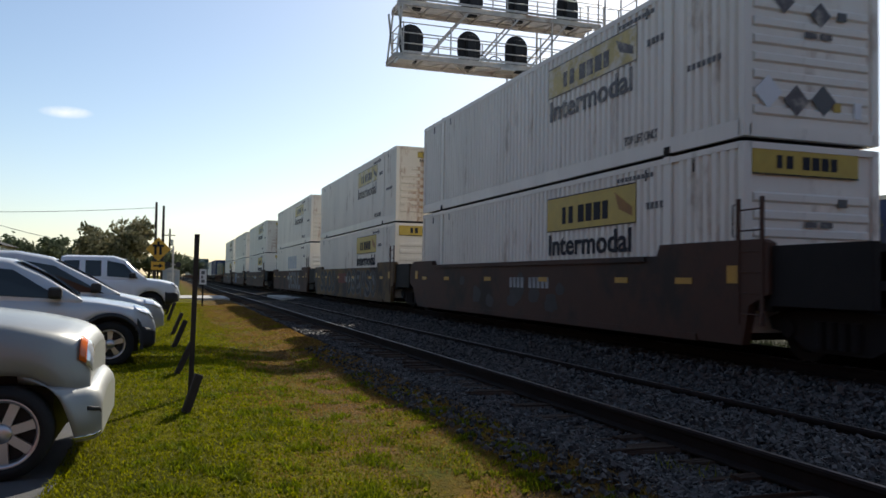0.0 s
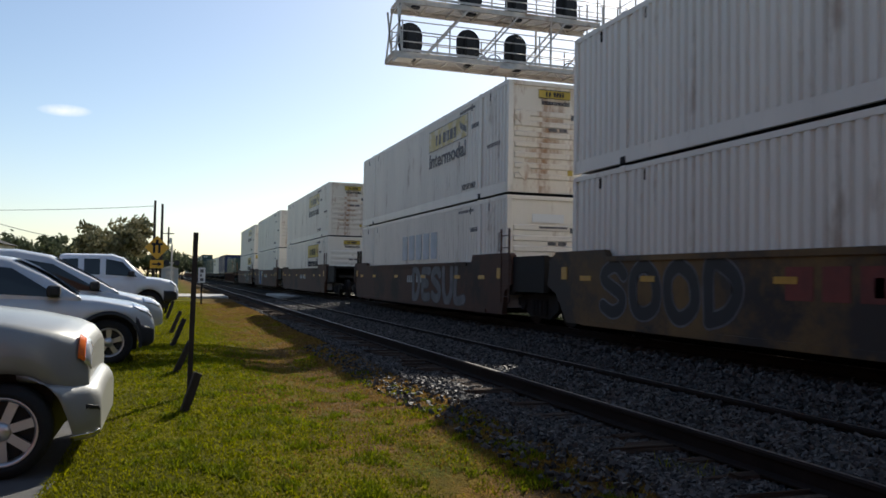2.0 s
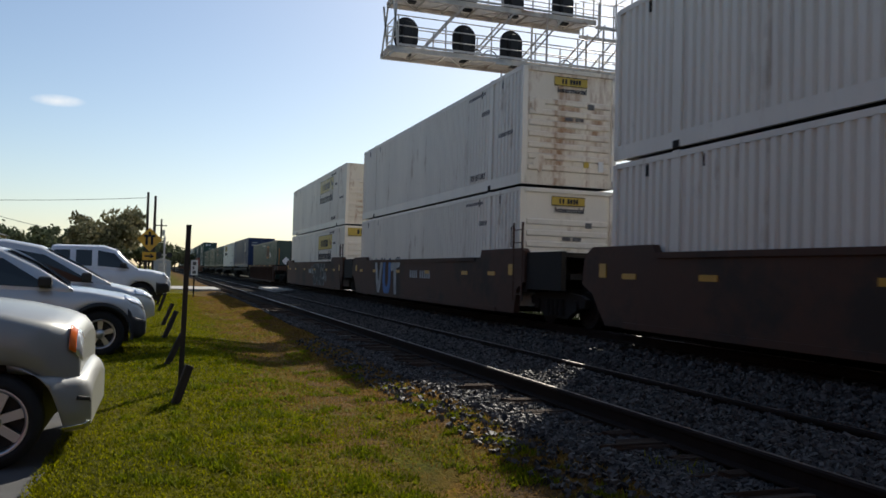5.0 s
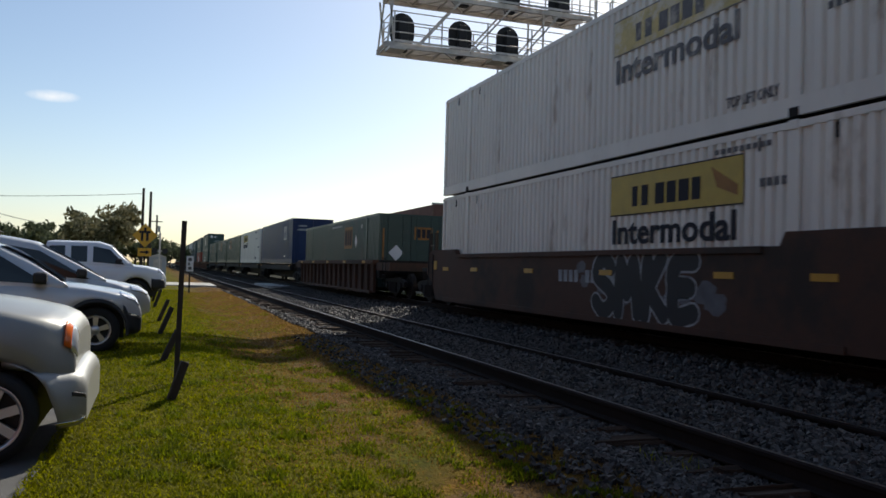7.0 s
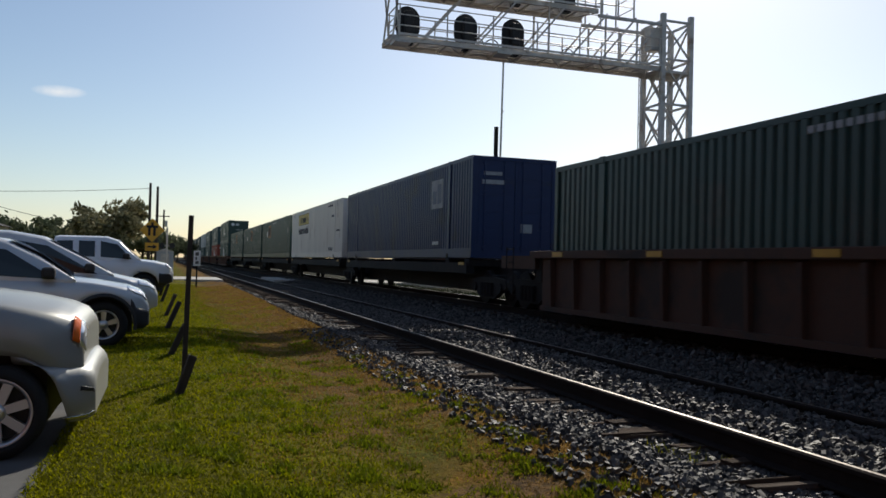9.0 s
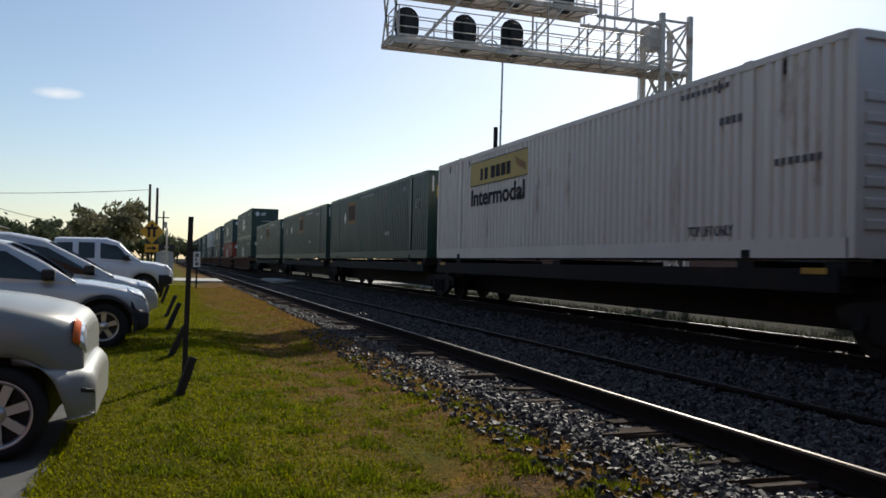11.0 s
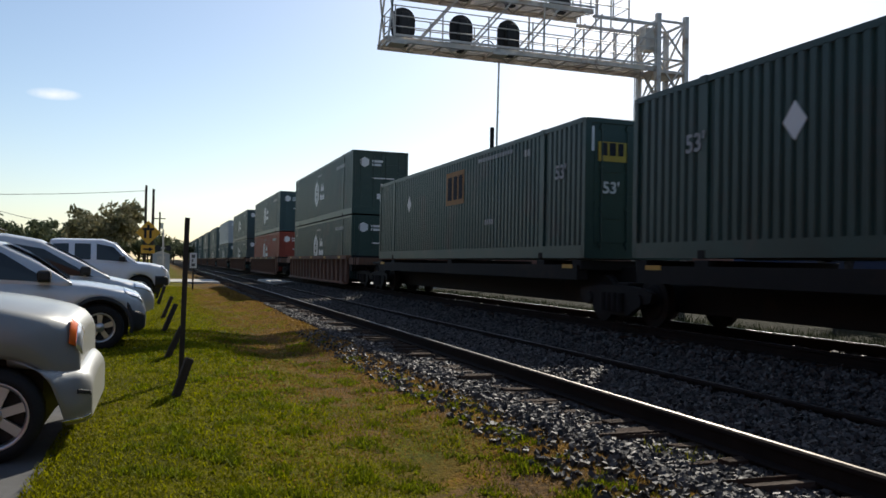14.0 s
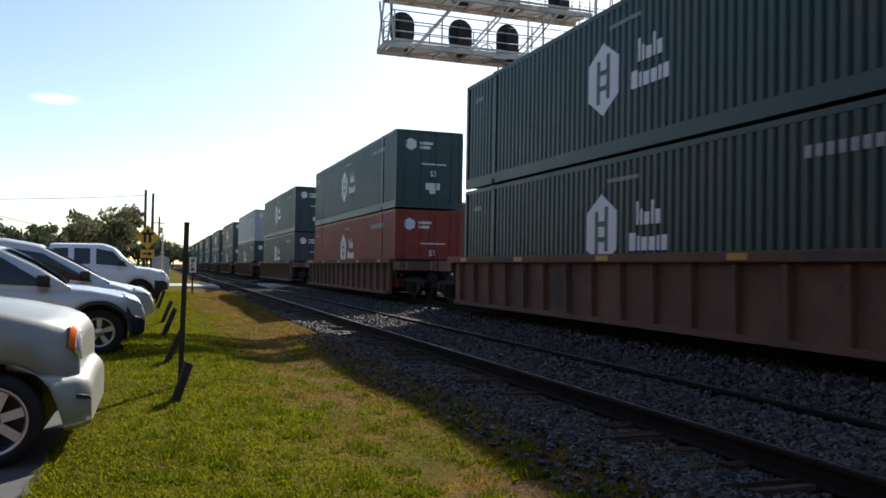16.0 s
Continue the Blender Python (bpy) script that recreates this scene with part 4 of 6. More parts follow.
def stones(name, label, n, x0, x1, y0, y1, rad, seed, dip=0.0, lift=0.0):
    """Loose crushed stone, in one mesh."""
    r = np.random.RandomState(seed)
    base = np.array([(-1, -1, -1), (1, -1, -1), (1, 1, -1), (-1, 1, -1), (-1, -1, 1), (1, -1, 1), (1, 1, 1), (-1, 1, 1)], float) * (0.85, 0.7, 0.5)
    tri = np.array([(0, 2, 1), (0, 3, 2), (4, 5, 6), (4, 6, 7), (0, 1, 5), (0, 5, 4), (1, 2, 6), (1, 6, 5), (2, 3, 7), (2, 7, 6), (3, 0, 4), (3, 4, 7)])
    t = r.rand(n) ** 1.6
    px, py = x0 + (x1 - x0) * r.rand(n), y0 + (y1 - y0) * t
    pz = np.array([gz(a, b) for a, b in zip(px, py)]) + lift * ((px > 4.3) & (px < 7.2))
    size = rad * (0.6 + 0.9 * r.rand(n))
    q = r.randn(n, 4)
    q /= np.linalg.norm(q, axis=1)[:, None]
    w, x, y, z = q.T
    rot = np.stack([1 - 2 * (y * y + z * z), 2 * (x * y - z * w), 2 * (x * z + y * w), 2 * (x * y + z * w), 1 - 2 * (x * x + z * z), 2 * (y * z - x * w), 2 * (x * z - y * w), 2 * (y * z + x * w), 1 - 2 * (x * x + y * y)], 1).reshape(n, 3, 3)
    v = base[None] * (0.55 + 0.6 * r.rand(n, 8, 3)) * size[:, None, None]
    v = np.einsum("nij,nkj->nki", rot, v) + np.stack([px, py, pz + size * 0.35 - dip], 1)[:, None, :]
    f = (tri[None] + (np.arange(n) * 8)[:, None, None]).reshape(-1, 3)
    me = bpy.data.meshes.new(name)
    me.from_pydata(v.reshape(-1, 3).tolist(), [], f.tolist())
    me.materials.append(M["stone"])
    return tagged(new(name, me), label, "gravel", kind="stuff")


def island_material(name, c1, c2, rough=0.85):
    m = bpy.data.materials.new(name)
    m.use_nodes = True
    nt = m.node_tree
    b = nt.nodes["Principled BSDF"]
    g = nt.nodes.new("ShaderNodeNewGeometry")
    r = nt.nodes.new("ShaderNodeValToRGB")
    r.color_ramp.elements[0].color, r.color_ramp.elements[1].color = (*c1, 1), (*c2, 1)
    nt.links.new(g.outputs["Random Per Island"], r.inputs[0])
    nt.links.new(r.outputs[0], b.inputs["Base Color"])
    b.inputs["Roughness"].default_value = rough
    b.inputs["Specular IOR Level"].default_value = 0.3
    return m


M["stone"] = island_material("crushed_grey_stone", (0.004, 0.0038, 0.0036), (0.108, 0.099, 0.089), 0.65)
M["stone"].node_tree.nodes["Principled BSDF"].inputs["Specular IOR Level"].default_value = 0.28


def leaf_material(name, c1, c2, through_it=0.4):
    """Thin leaves and blades, which let part of the light through."""
    m = island_material(name, c1, c2, 0.6)
    nt = m.node_tree
    b = nt.nodes["Principled BSDF"]
    b.inputs["Specular IOR Level"].default_value = 0.04
    tr = nt.nodes.new("ShaderNodeBsdfTranslucent")
    nt.links.new(b.inputs["Base Color"].links[0].from_socket, tr.inputs[0])
    mx = nt.nodes.new("ShaderNodeMixShader")
    mx.inputs[0].default_value = through_it
    nt.links.new(b.outputs[0], mx.inputs[1])
    nt.links.new(tr.outputs[0], mx.inputs[2])
    nt.links.new(mx.outputs[0], nt.nodes["Material Output"].inputs[0])
    return m


M["blade"] = leaf_material("grass_blades", (0.062, 0.074, 0.001), (0.27, 0.27, 0.003), 0.5)
M["tuft"] = leaf_material("broad_leafy_turf", (0.045, 0.066, 0.002), (0.20, 0.235, 0.006), 0.5)
M["dark_blade"] = leaf_material("added_dark_blades", (0.012, 0.018, 0.006), (0.04, 0.05, 0.018), 0.2)
M["dry_blade"] = leaf_material("dry_grass_blades", (0.13, 0.075, 0.018), (0.30, 0.18, 0.045), 0.5)
stones("ballast", "grey crushed stone ballast between the rails", 48000, 3.3, 7.2, 3, 45, 0.027, 3, 0.01, 0.06)
stones("ballast", "grey crushed stone ballast under the train", 14000, 7.2, 11.4, 5, 60, 0.04, 4)
stones("ballast", "grey crushed stone heaped round the tie ends", 15000, 3.1, 4.1, 3.2, 26, 0.026, 6, -0.012)
stones("loose_gravel", "grey stones spilled into the grass edge", 2600, 2.5, 3.5, 3.5, 16, 0.024, 5)


def blades(name, label, n, x0, x1, y0, y1, h, material, seed, keep):
    r = random.Random(seed)
    vs, fs = [], []
    for i in range(n):
        x, y = r.uniform(x0, x1), y0 + (y1 - y0) * r.random() ** 1.8
        if not keep(x, y, r):
            continue
        z = gz(x, y) - 0.005
        a, l = r.uniform(0, 6.283), h * r.uniform(0.5, 1.3)
        w = 0.004 + 0.0006 * y
        lean = r.uniform(0.4, 1.3) * l
        dx, dy = math.cos(a), math.sin(a)
        k = len(vs)
        vs += [(x - dy * w, y + dx * w, z), (x + dy * w, y - dx * w, z), (x + dx * lean, y + dy * lean, z + l)]
        fs.append((k, k + 1, k + 2))
    me = bpy.data.meshes.new(name)
    me.from_pydata(vs, [], fs)
    me.materials.append(material)
    return tagged(new(name, me), label, "grass", kind="stuff")


def patchy(x, y):
    return noise.noise(Vector((x * 0.8, y * 0.6, 3.1)))


def turf(x, y):
    """How much green cover there is: full on the lawn, broken towards the ballast."""
    f = noise.noise(Vector((x * 1.9, y * 1.5, 7.7))) + 0.5 * noise.noise(Vector((x * 4.6, y * 4.0, 1.3)))
    return 1.0 - min(1, max(0, (x - 0.85) / 1.0)) * (0.42 - 1.5 * f) - 0.5 * min(1, max(0, (x - 2.2) / 0.9))


def far_dry(x, y):
    return min(1, max(0, (y - 7.5) / 2)) * min(1, max(0, x - 0.6))


def clump(x, y):
    return noise.noise(Vector((x * 3.4, y * 2.8, 21.0))) + 0.4 * noise.noise(Vector((x * 9.0, y * 8.0, 4.0)))


blades("grass", "short mown green grass blades", 210000, -0.9, 3.0, 3.6, 42, 0.026, M["blade"], 11, lambda x, y, r: r.random() < turf(x, y) + 0.3 * patchy(x, y) - 0.6 * far_dry(x, y))
blades("dry_grass", "short dry brown grass blades", 90000, 0.6, 3.2, 3.6, 42, 0.026, M["dry_blade"], 12, lambda x, y, r: r.random() < (x - 0.5) * 0.34 - 0.6 * patchy(x, y) + 0.35 * far_dry(x, y) - 0.2 * (y < 7))
blades("tufts", "leafy green tufts in the lawn and the bare earth", 105000, -0.3, 2.8, 3.7, 15, 0.045, M["tuft"], 14, lambda x, y, r: r.random() < 4.0 * (clump(x, y) - 0.14) - 0.8 * far_dry(x, y) * min(1, max(0, (y - 10) / 3)))
# far dark blades are added to cover the bright ground seen under the cars
blades("far_dark_blades", "dark blades added along the far side of the tracks", 9000, 12.6, 14.6, 4, 60, 0.28, M["dark_blade"], 15, lambda x, y, r: True)
blades("weeds", "green weeds beside the rail", 160, 3.6, 3.95, 5.0, 5.6, 0.10, M["blade"], 13, lambda x, y, r: r.random() < 0.5)


# ---------- signal gantry ----------
GY0, GY1 = 25.4, 26.65


def gantry():
    g = thing("signal_gantry", "grey galvanised steel cantilever signal bridge over the tracks", "signal gantry", at=pose(0.12, 0, 0.22))
    st = M["galv"]
    tx0, tx1, tz = 17.0, 18.2, 10.12
    for x in (tx0, tx1):
        for y in (GY0, GY1):
            part("tower_leg", boxes((x - 0.085, x + 0.085, y - 0.085, y + 0.085, -0.8, tz + (0.15 if y == GY0 else -0.1))), st, g)
    z = 0.3
    levels = []
    while z < tz:
        levels.append(z)
        z += 1.66
    levels.append(tz - 0.1)
    for z in levels:
        for p0, p1 in [((tx0, y, z), (tx1, y, z)) for y in (GY0, GY1)] + [((x, GY0, z), (x, GY1, z)) for x in (tx0, tx1)]:
            bm = bmesh.new()
            bar(bm, p0, p1, 0.075)
            part("tower_strut", bm, st, g)
    for a, b in zip(levels, levels[1:]):
        for p0, p1 in [((tx0, y, a), (tx1, y, b)) for y in (GY0, GY1)] + [((tx1, y, a), (tx0, y, b)) for y in (GY0, GY1)] + [((x, GY0, a), (x, GY1, b)) for x in (tx0, tx1)] + [((x, GY1, a), (x, GY0, b)) for x in (tx0, tx1)]:
            bm = bmesh.new()
            bar(bm, p0, p1, 0.055)
            part("tower_brace", bm, st, g)
    bm = bmesh.new()
    for y in (GY1 - 0.5, GY1 - 0.1):
        tube(bm, (tx0 - 0.25, y, 0), (tx0 - 0.25, y, 8.2), 0.02, 6)
    z = 0.3
    while z < 8.2:
        tube(bm, (tx0 - 0.25, GY1 - 0.5, z), (tx0 - 0.25, GY1 - 0.1, z), 0.014, 6)
        z += 0.3
    part("tower_ladder", bm, st, g)

    def deck(name, x0, x1, z):
        """A walkway: two open channels, cross bars, diagonal lacing and an open grating between them."""
        d = None
        for y, k in ((GY0, 1), (GY1, -1)):
            bm = bmesh.new()
            prism(bm, [(y, z), (y + k * 0.09, z), (y + k * 0.09, z + 0.016), (y + k * 0.014, z + 0.016), (y + k * 0.014, z + 0.154), (y + k * 0.09, z + 0.154), (y + k * 0.09, z + 0.17), (y, z + 0.17)], "x", x0, x1)
            c = part(name if d is None else "channel", bm, st, d or g)
            d = d or c
        x, side = x0 + 0.1, 0
        while x < x1 - 0.4:
            bm = bmesh.new()
            bar(bm, (x, GY0, z + 0.08), (x, GY1, z + 0.08), 0.05)
            part("cross_bar", bm, st, d)
            bm = bmesh.new()
            bar(bm, (x, (GY0, GY1)[side], z + 0.03), (min(x + 0.95, x1), (GY1, GY0)[side], z + 0.03), 0.045, 0.02)
            part("lacing_bar", bm, st, d)
            x, side = x + 0.95, 1 - side
        bm = bmesh.new()
        for k in range(15):
            y = GY0 + 0.10 + k * 0.075
            box(bm, x0, x1, y - 0.007, y + 0.007, z + 0.172, z + 0.205)
        part("grating", bm, st, d)
        for yy in (GY0 - 0.07, GY1 + 0.07):
            part("toe_board", boxes((x0 + 0.2, x1, yy - 0.006, yy + 0.006, z + 0.172, z + 0.25)), st, d)
        n = max(2, round((x1 - x0) / 1.75))
        for j in range(n + 1):
            x = x0 + 0.25 + (x1 - x0 - 0.4) * j / n
            for y in (GY0 - 0.05, GY1 + 0.05):
                bm = bmesh.new()
                bar(bm, (x, y, z + 0.15), (x, y, z + 1.2), 0.038)
                part("rail_post", bm, st, d)
        for zz in (0.5, 0.85, 1.18):
            for p0, p1 in (((x0 + 0.2, GY0 - 0.05), (x1, GY0 - 0.05)), ((x0 + 0.2, GY1 + 0.05), (x1, GY1 + 0.05)), ((x0 + 0.2, GY0 - 0.05), (x0 + 0.2, GY1 + 0.05))):
                bm = bmesh.new()
                tube(bm, (*p0, z + zz), (*p1, z + zz), 0.02, 6)
                part("handrail", bm, st, d)
        return d
    deck("lower_walkway", 6.68, tx0, 8.13)
    deck("upper_walkway", 6.85, 14.3, 9.93)
    for y in (GY0, GY1):
        part("top_chord", boxes((14.3, tx0, y - 0.05, y + 0.05, 9.8, 9.9)), st, g)
        ends = [((x - 0.1, y, 8.25), (x + 1.35, y, 9.95)) for x in (7.9, 9.75, 11.6, 13.3, 14.5, 15.6)]
        ends += [((6.72, y, 8.2), (6.9, y, 9.95)), ((6.95, y, 8.2), (6.75, y, 9.95)), ((12.35, y, 8.25), (12.35, y, 9.95)), ((14.6, y, 8.25), (14.6, y, 9.9)), ((15.9, y, 8.25), (15.9, y, 9.9))]
        for p0, p1 in ends:
            bm = bmesh.new()
            bar(bm, p0, p1, 0.055)
            part("truss_bar", bm, st, g)
        # railed landing at the head of the upper walkway
        for x in (14.45, 15.1, 15.75):
            bm = bmesh.new()
            bar(bm, (x, y, 9.9), (x, y, 11.2), 0.045)
            part("landing_post", bm, st, g)
        for z in (10.3, 10.75, 11.18):
            bm = bmesh.new()
            tube(bm, (14.3, y, z), (15.75, y, z), 0.02, 6)
            part("landing_rail", bm, st, g)
    for z in (10.3, 10.75, 11.18):
        bm = bmesh.new()
        tube(bm, (15.75, GY0, z), (15.75, GY1, z), 0.02, 6)
        part("landing_rail", bm, st, g)
    part("tower_platform", boxes((tx0 - 0.2, tx1 + 0.1, GY0, GY1, 8.1, 8.2)), st, g)
    part("junction_box", boxes((16.55, 17.0, GY0 + 0.1, GY0 + 0.5, 8.9, 9.75), bevel=0.02), st, g)
    for x, z in ((9.75, 8.36), (10.3, 8.36), (13.2, 8.36)):
        bm = bmesh.new()
        hose(bm, [(x + 0.25 * math.cos(math.pi * k / 8), GY0 + 0.2, z + 0.22 * math.sin(math.pi * k / 8)) for k in range(9)], 0.02)
        part("cable_loop", bm, M["black_paint"], g)
    for x in (7.0, 10.6):
        part("base_plate", boxes((x - 0.25, x + 0.3, GY0 - 0.2, GY0 + 0.4, 8.03, 8.12)), st, g)
    return g


GANTRY = gantry()


def signal_head(x, z, square=False):
    w, h = 0.425, 1.1
    pts = []
    for k in range(17):
        a = math.pi * k / 16
        pts.append((w * math.cos(a), h - 0.42 + 0.42 * math.sin(a)))
    low = [(-w, 0.3), (-w * 0.8, 0.0), (w * 0.8, 0.0), (w, 0.3)] if not square else [(-w, 0.0), (w, 0.0)]
    bm = bmesh.new()
    prism(bm, pts + low, "y", -0.03, 0.03)
    s = part("signal_head", bm, M["black_paint"], GANTRY, "black oval signal backboard")
    part("lamp_housing", boxes((-0.16, 0.16, -0.3, -0.03, 0.12, 0.9), bevel=0.04), M["black_paint"], s)
    bm = bmesh.new()
    for zz in (0.25, 0.5, 0.75):
        tube(bm, (0, 0.03, zz), (0, 0.3, zz), 0.12, 14)
    part("hood", bm, M["black_paint"], s)
    bm = bmesh.new()
    tube(bm, (0, -0.1, -0.2), (0, -0.1, 0.15), 0.06, 10)
    box(bm, -0.15, 0.15, -0.22, 0.02, -0.24, -0.18)
    part("mount", bm, M["black_paint"], s)
    s.matrix_basis = pose(x, GY1 - 0.35, z)
    return s


for x, z, sq in ((7.47, 8.47, False), (9.58, 8.47, False), (11.38, 8.5, True), (7.6, 10.3, False), (9.65, 10.3, False), (11.4, 10.3, True), (13.4, 10.3, True)):
    signal_head(x, z, sq)

mast = thing("radio_mast", "slim grey steel mast with a thick lower sleeve", "mast", at=pose(18.85, 45, -0.5))
bm = bmesh.new()
tube(bm, (0.1, 0, 0), (0.25, 0, 14.5), 0.075, 8, 0.06)
tube(bm, (0.2, 0, 10.9), (0.32, 0, 10.9), 0.04, 8)
part("pole", bm, M["galv"], mast)
bm = bmesh.new()
tube(bm, (-0.12, 0, 0), (-0.12, 0, 9.9), 0.13, 10)
part("sleeve", bm, M["dark_steel"], mast)


# ---------- parked vehicles ----------
def lerp_keys(keys, x):
    """Piecewise line through (x, value) keys, x falling from the nose to the tail."""
    if x >= keys[0][0]:
        return keys[0][1]
    for (xa, a), (xb, b) in zip(keys, keys[1:]):
        if x >= xb:
            return a + (b - a) * (xa - x) / (xa - xb)
    return keys[-1][1]


class Shell:
    """The lower body of a car: sections along x, from the nose at 0 to the tail at -length."""

    def __init__(self, length, width, top, bottom, arches, nose_round=0.75):
        self.length, self.w, self.top, self.bottom, self.arches, self.nose = length, width / 2, top, bottom, arches, nose_round

    def section(self, x):
        d = min(1.0, -x / self.nose)
        w = self.w * (1 - 0.30 * (1 - d) ** 2.4)
        d2 = min(1.0, (self.length + x) / 0.5)
        w *= 1 - 0.12 * (1 - d2) ** 2
        b, t = lerp_keys(self.bottom, x), lerp_keys(self.top, x)
        flare = 0.0
        for xa, zc, r in self.arches:
            if abs(x - xa) < r:
                b = max(b, zc + math.sqrt(r * r - (x - xa) ** 2))
            if abs(x - xa) < r + 0.15:
                flare = 0.025
        h = t - b
        return [(w * 0.965, b), (w + flare, b + 0.12 * h), (w + flare, b + 0.4 * h), (w + 0.008, b + 0.62 * h), (w * 0.985, b + 0.8 * h), (w * 0.955, b + 0.92 * h), (w * 0.88, t - 0.012), (w * 0.7, t + 0.012), (w * 0.35, t + 0.03), (0, t + 0.035)]

    def point(self, x, s, out=0.0):
        """A point on the near side, s from 0 at the bottom to 1 at the middle of the top."""
        sec = self.section(x)
        k = s * (len(sec) - 1)
        i = min(int(k), len(sec) - 2)
        f = k - i
        y = sec[i][0] + (sec[i + 1][0] - sec[i][0]) * f
        z = sec[i][1] + (sec[i + 1][1] - sec[i][1]) * f
        return Vector((x + (out if x > -0.25 else 0), -(y + out), z + (out if s > 0.6 else 0)))

    def mesh(self):
        bm = bmesh.new()
        xs = [0.0, -0.015, -0.04, -0.08] + [-0.12 - 0.05 * i for i in range(int((self.length - 0.12) / 0.05))] + [-self.length]
        ringed = []
        for x in xs:
            half = self.section(x)
            ringed.append([bm.verts.new((x, -y, z)) for y, z in half] + [bm.verts.new((x, y, z)) for y, z in half[-2::-1]])
        for a, b in zip(ringed, ringed[1:]):
            for i in range(len(a) - 1):
                bm.faces.new((a[i], b[i], b[i + 1], a[i + 1])).smooth = True
        bm.faces.new(ringed[0])
        bm.faces.new(ringed[-1][::-1])
        bmesh.ops.recalc_face_normals(bm, faces=bm.faces)
        return bm

    def patch(self, xs, ss, out=0.008):
        bm = bmesh.new()
        nx, ns = 8, 6
        g = [[bm.verts.new(self.point(xs[0] + (xs[1] - xs[0]) * i / nx, ss[0] + (ss[1] - ss[0]) * j / ns, out)) for j in range(ns + 1)] for i in range(nx + 1)]
        for i in range(nx):
            for j in range(ns):
                bm.faces.new((g[i][j], g[i + 1][j], g[i + 1][j + 1], g[i][j + 1])).smooth = True
        bmesh.ops.recalc_face_normals(bm, faces=bm.faces)
        bmesh.ops.solidify(bm, geom=bm.faces[:], thickness=0.006)
        return bm


def lathe(bm, outline, n=36):
    """Turn an outline of (radius, y) about the y axis."""
    rings = [[bm.verts.new((r * math.cos(2 * math.pi * k / n), y, r * math.sin(2 * math.pi * k / n))) for k in range(n)] for r, y in outline]
    for a, b in zip(rings, rings[1:]):
        for k in range(n):
            bm.faces.new((a[k], a[(k + 1) % n], b[(k + 1) % n], b[k])).smooth = True
    bmesh.ops.recalc_face_normals(bm, faces=bm.faces)


def car_wheel(car, x, y, zc, r, spokes, side, rim_r=None):
    rim_r = rim_r or r * 0.63
    s = 1 if side > 0 else -1
    bm = bmesh.new()
    w = 0.12
    lathe(bm, [(rim_r, s * 0.1), (rim_r + 0.02, s * w), (r - 0.05, s * w), (r - 0.012, s * (w - 0.03)), (r, s * (w - 0.06)), (r, -s * (w - 0.05)), (r - 0.03, -s * w), (rim_r, -s * w), (rim_r * 0.9, -s * 0.05)])
    tyre = part("wheel", bm, M["tyre"], car, "black tyre on an alloy rim")
    tyre.location = (x, y, zc)
    bm = bmesh.new()
    lathe(bm, [(rim_r * 0.86, s * 0.02), (rim_r * 0.9, s * 0.085), (rim_r, s * 0.105), (rim_r + 0.004, s * 0.1)])
    lathe(bm, [(0.001, s * 0.1), (0.055, s * 0.1), (0.07, s * 0.08), (0.07, s * 0.03)])
    for k in range(spokes):
        a = 2 * math.pi * k / spokes + 0.3
        c, d = Vector((math.cos(a), 0, math.sin(a))), Vector((-math.sin(a), 0, math.cos(a)))
        w0, w1 = rim_r * 0.13, rim_r * (0.19 if spokes < 6 else 0.14)
        q = [c * 0.05 - d * w0, c * 0.05 + d * w0, c * rim_r * 0.93 + d * w1, c * rim_r * 0.93 - d * w1]
        fr = [bm.verts.new(p + Vector((0, s * 0.075, 0))) for p in q]
        bk = [bm.verts.new(p + Vector((0, s * 0.04, 0))) for p in q]
        bm.faces.new(fr)
        for i in range(4):
            bm.faces.new((fr[i], fr[(i + 1) % 4], bk[(i + 1) % 4], bk[i]))
    bmesh.ops.recalc_face_normals(bm, faces=bm.faces)
    part("rim", bm, M["alloy"], tyre, "bright spoked alloy rim")
    bm = bmesh.new()
    lathe(bm, [(0.001, s * 0.0), (rim_r * 0.9, s * 0.0)])
    part("brake_disc", bm, M["trim"], tyre)


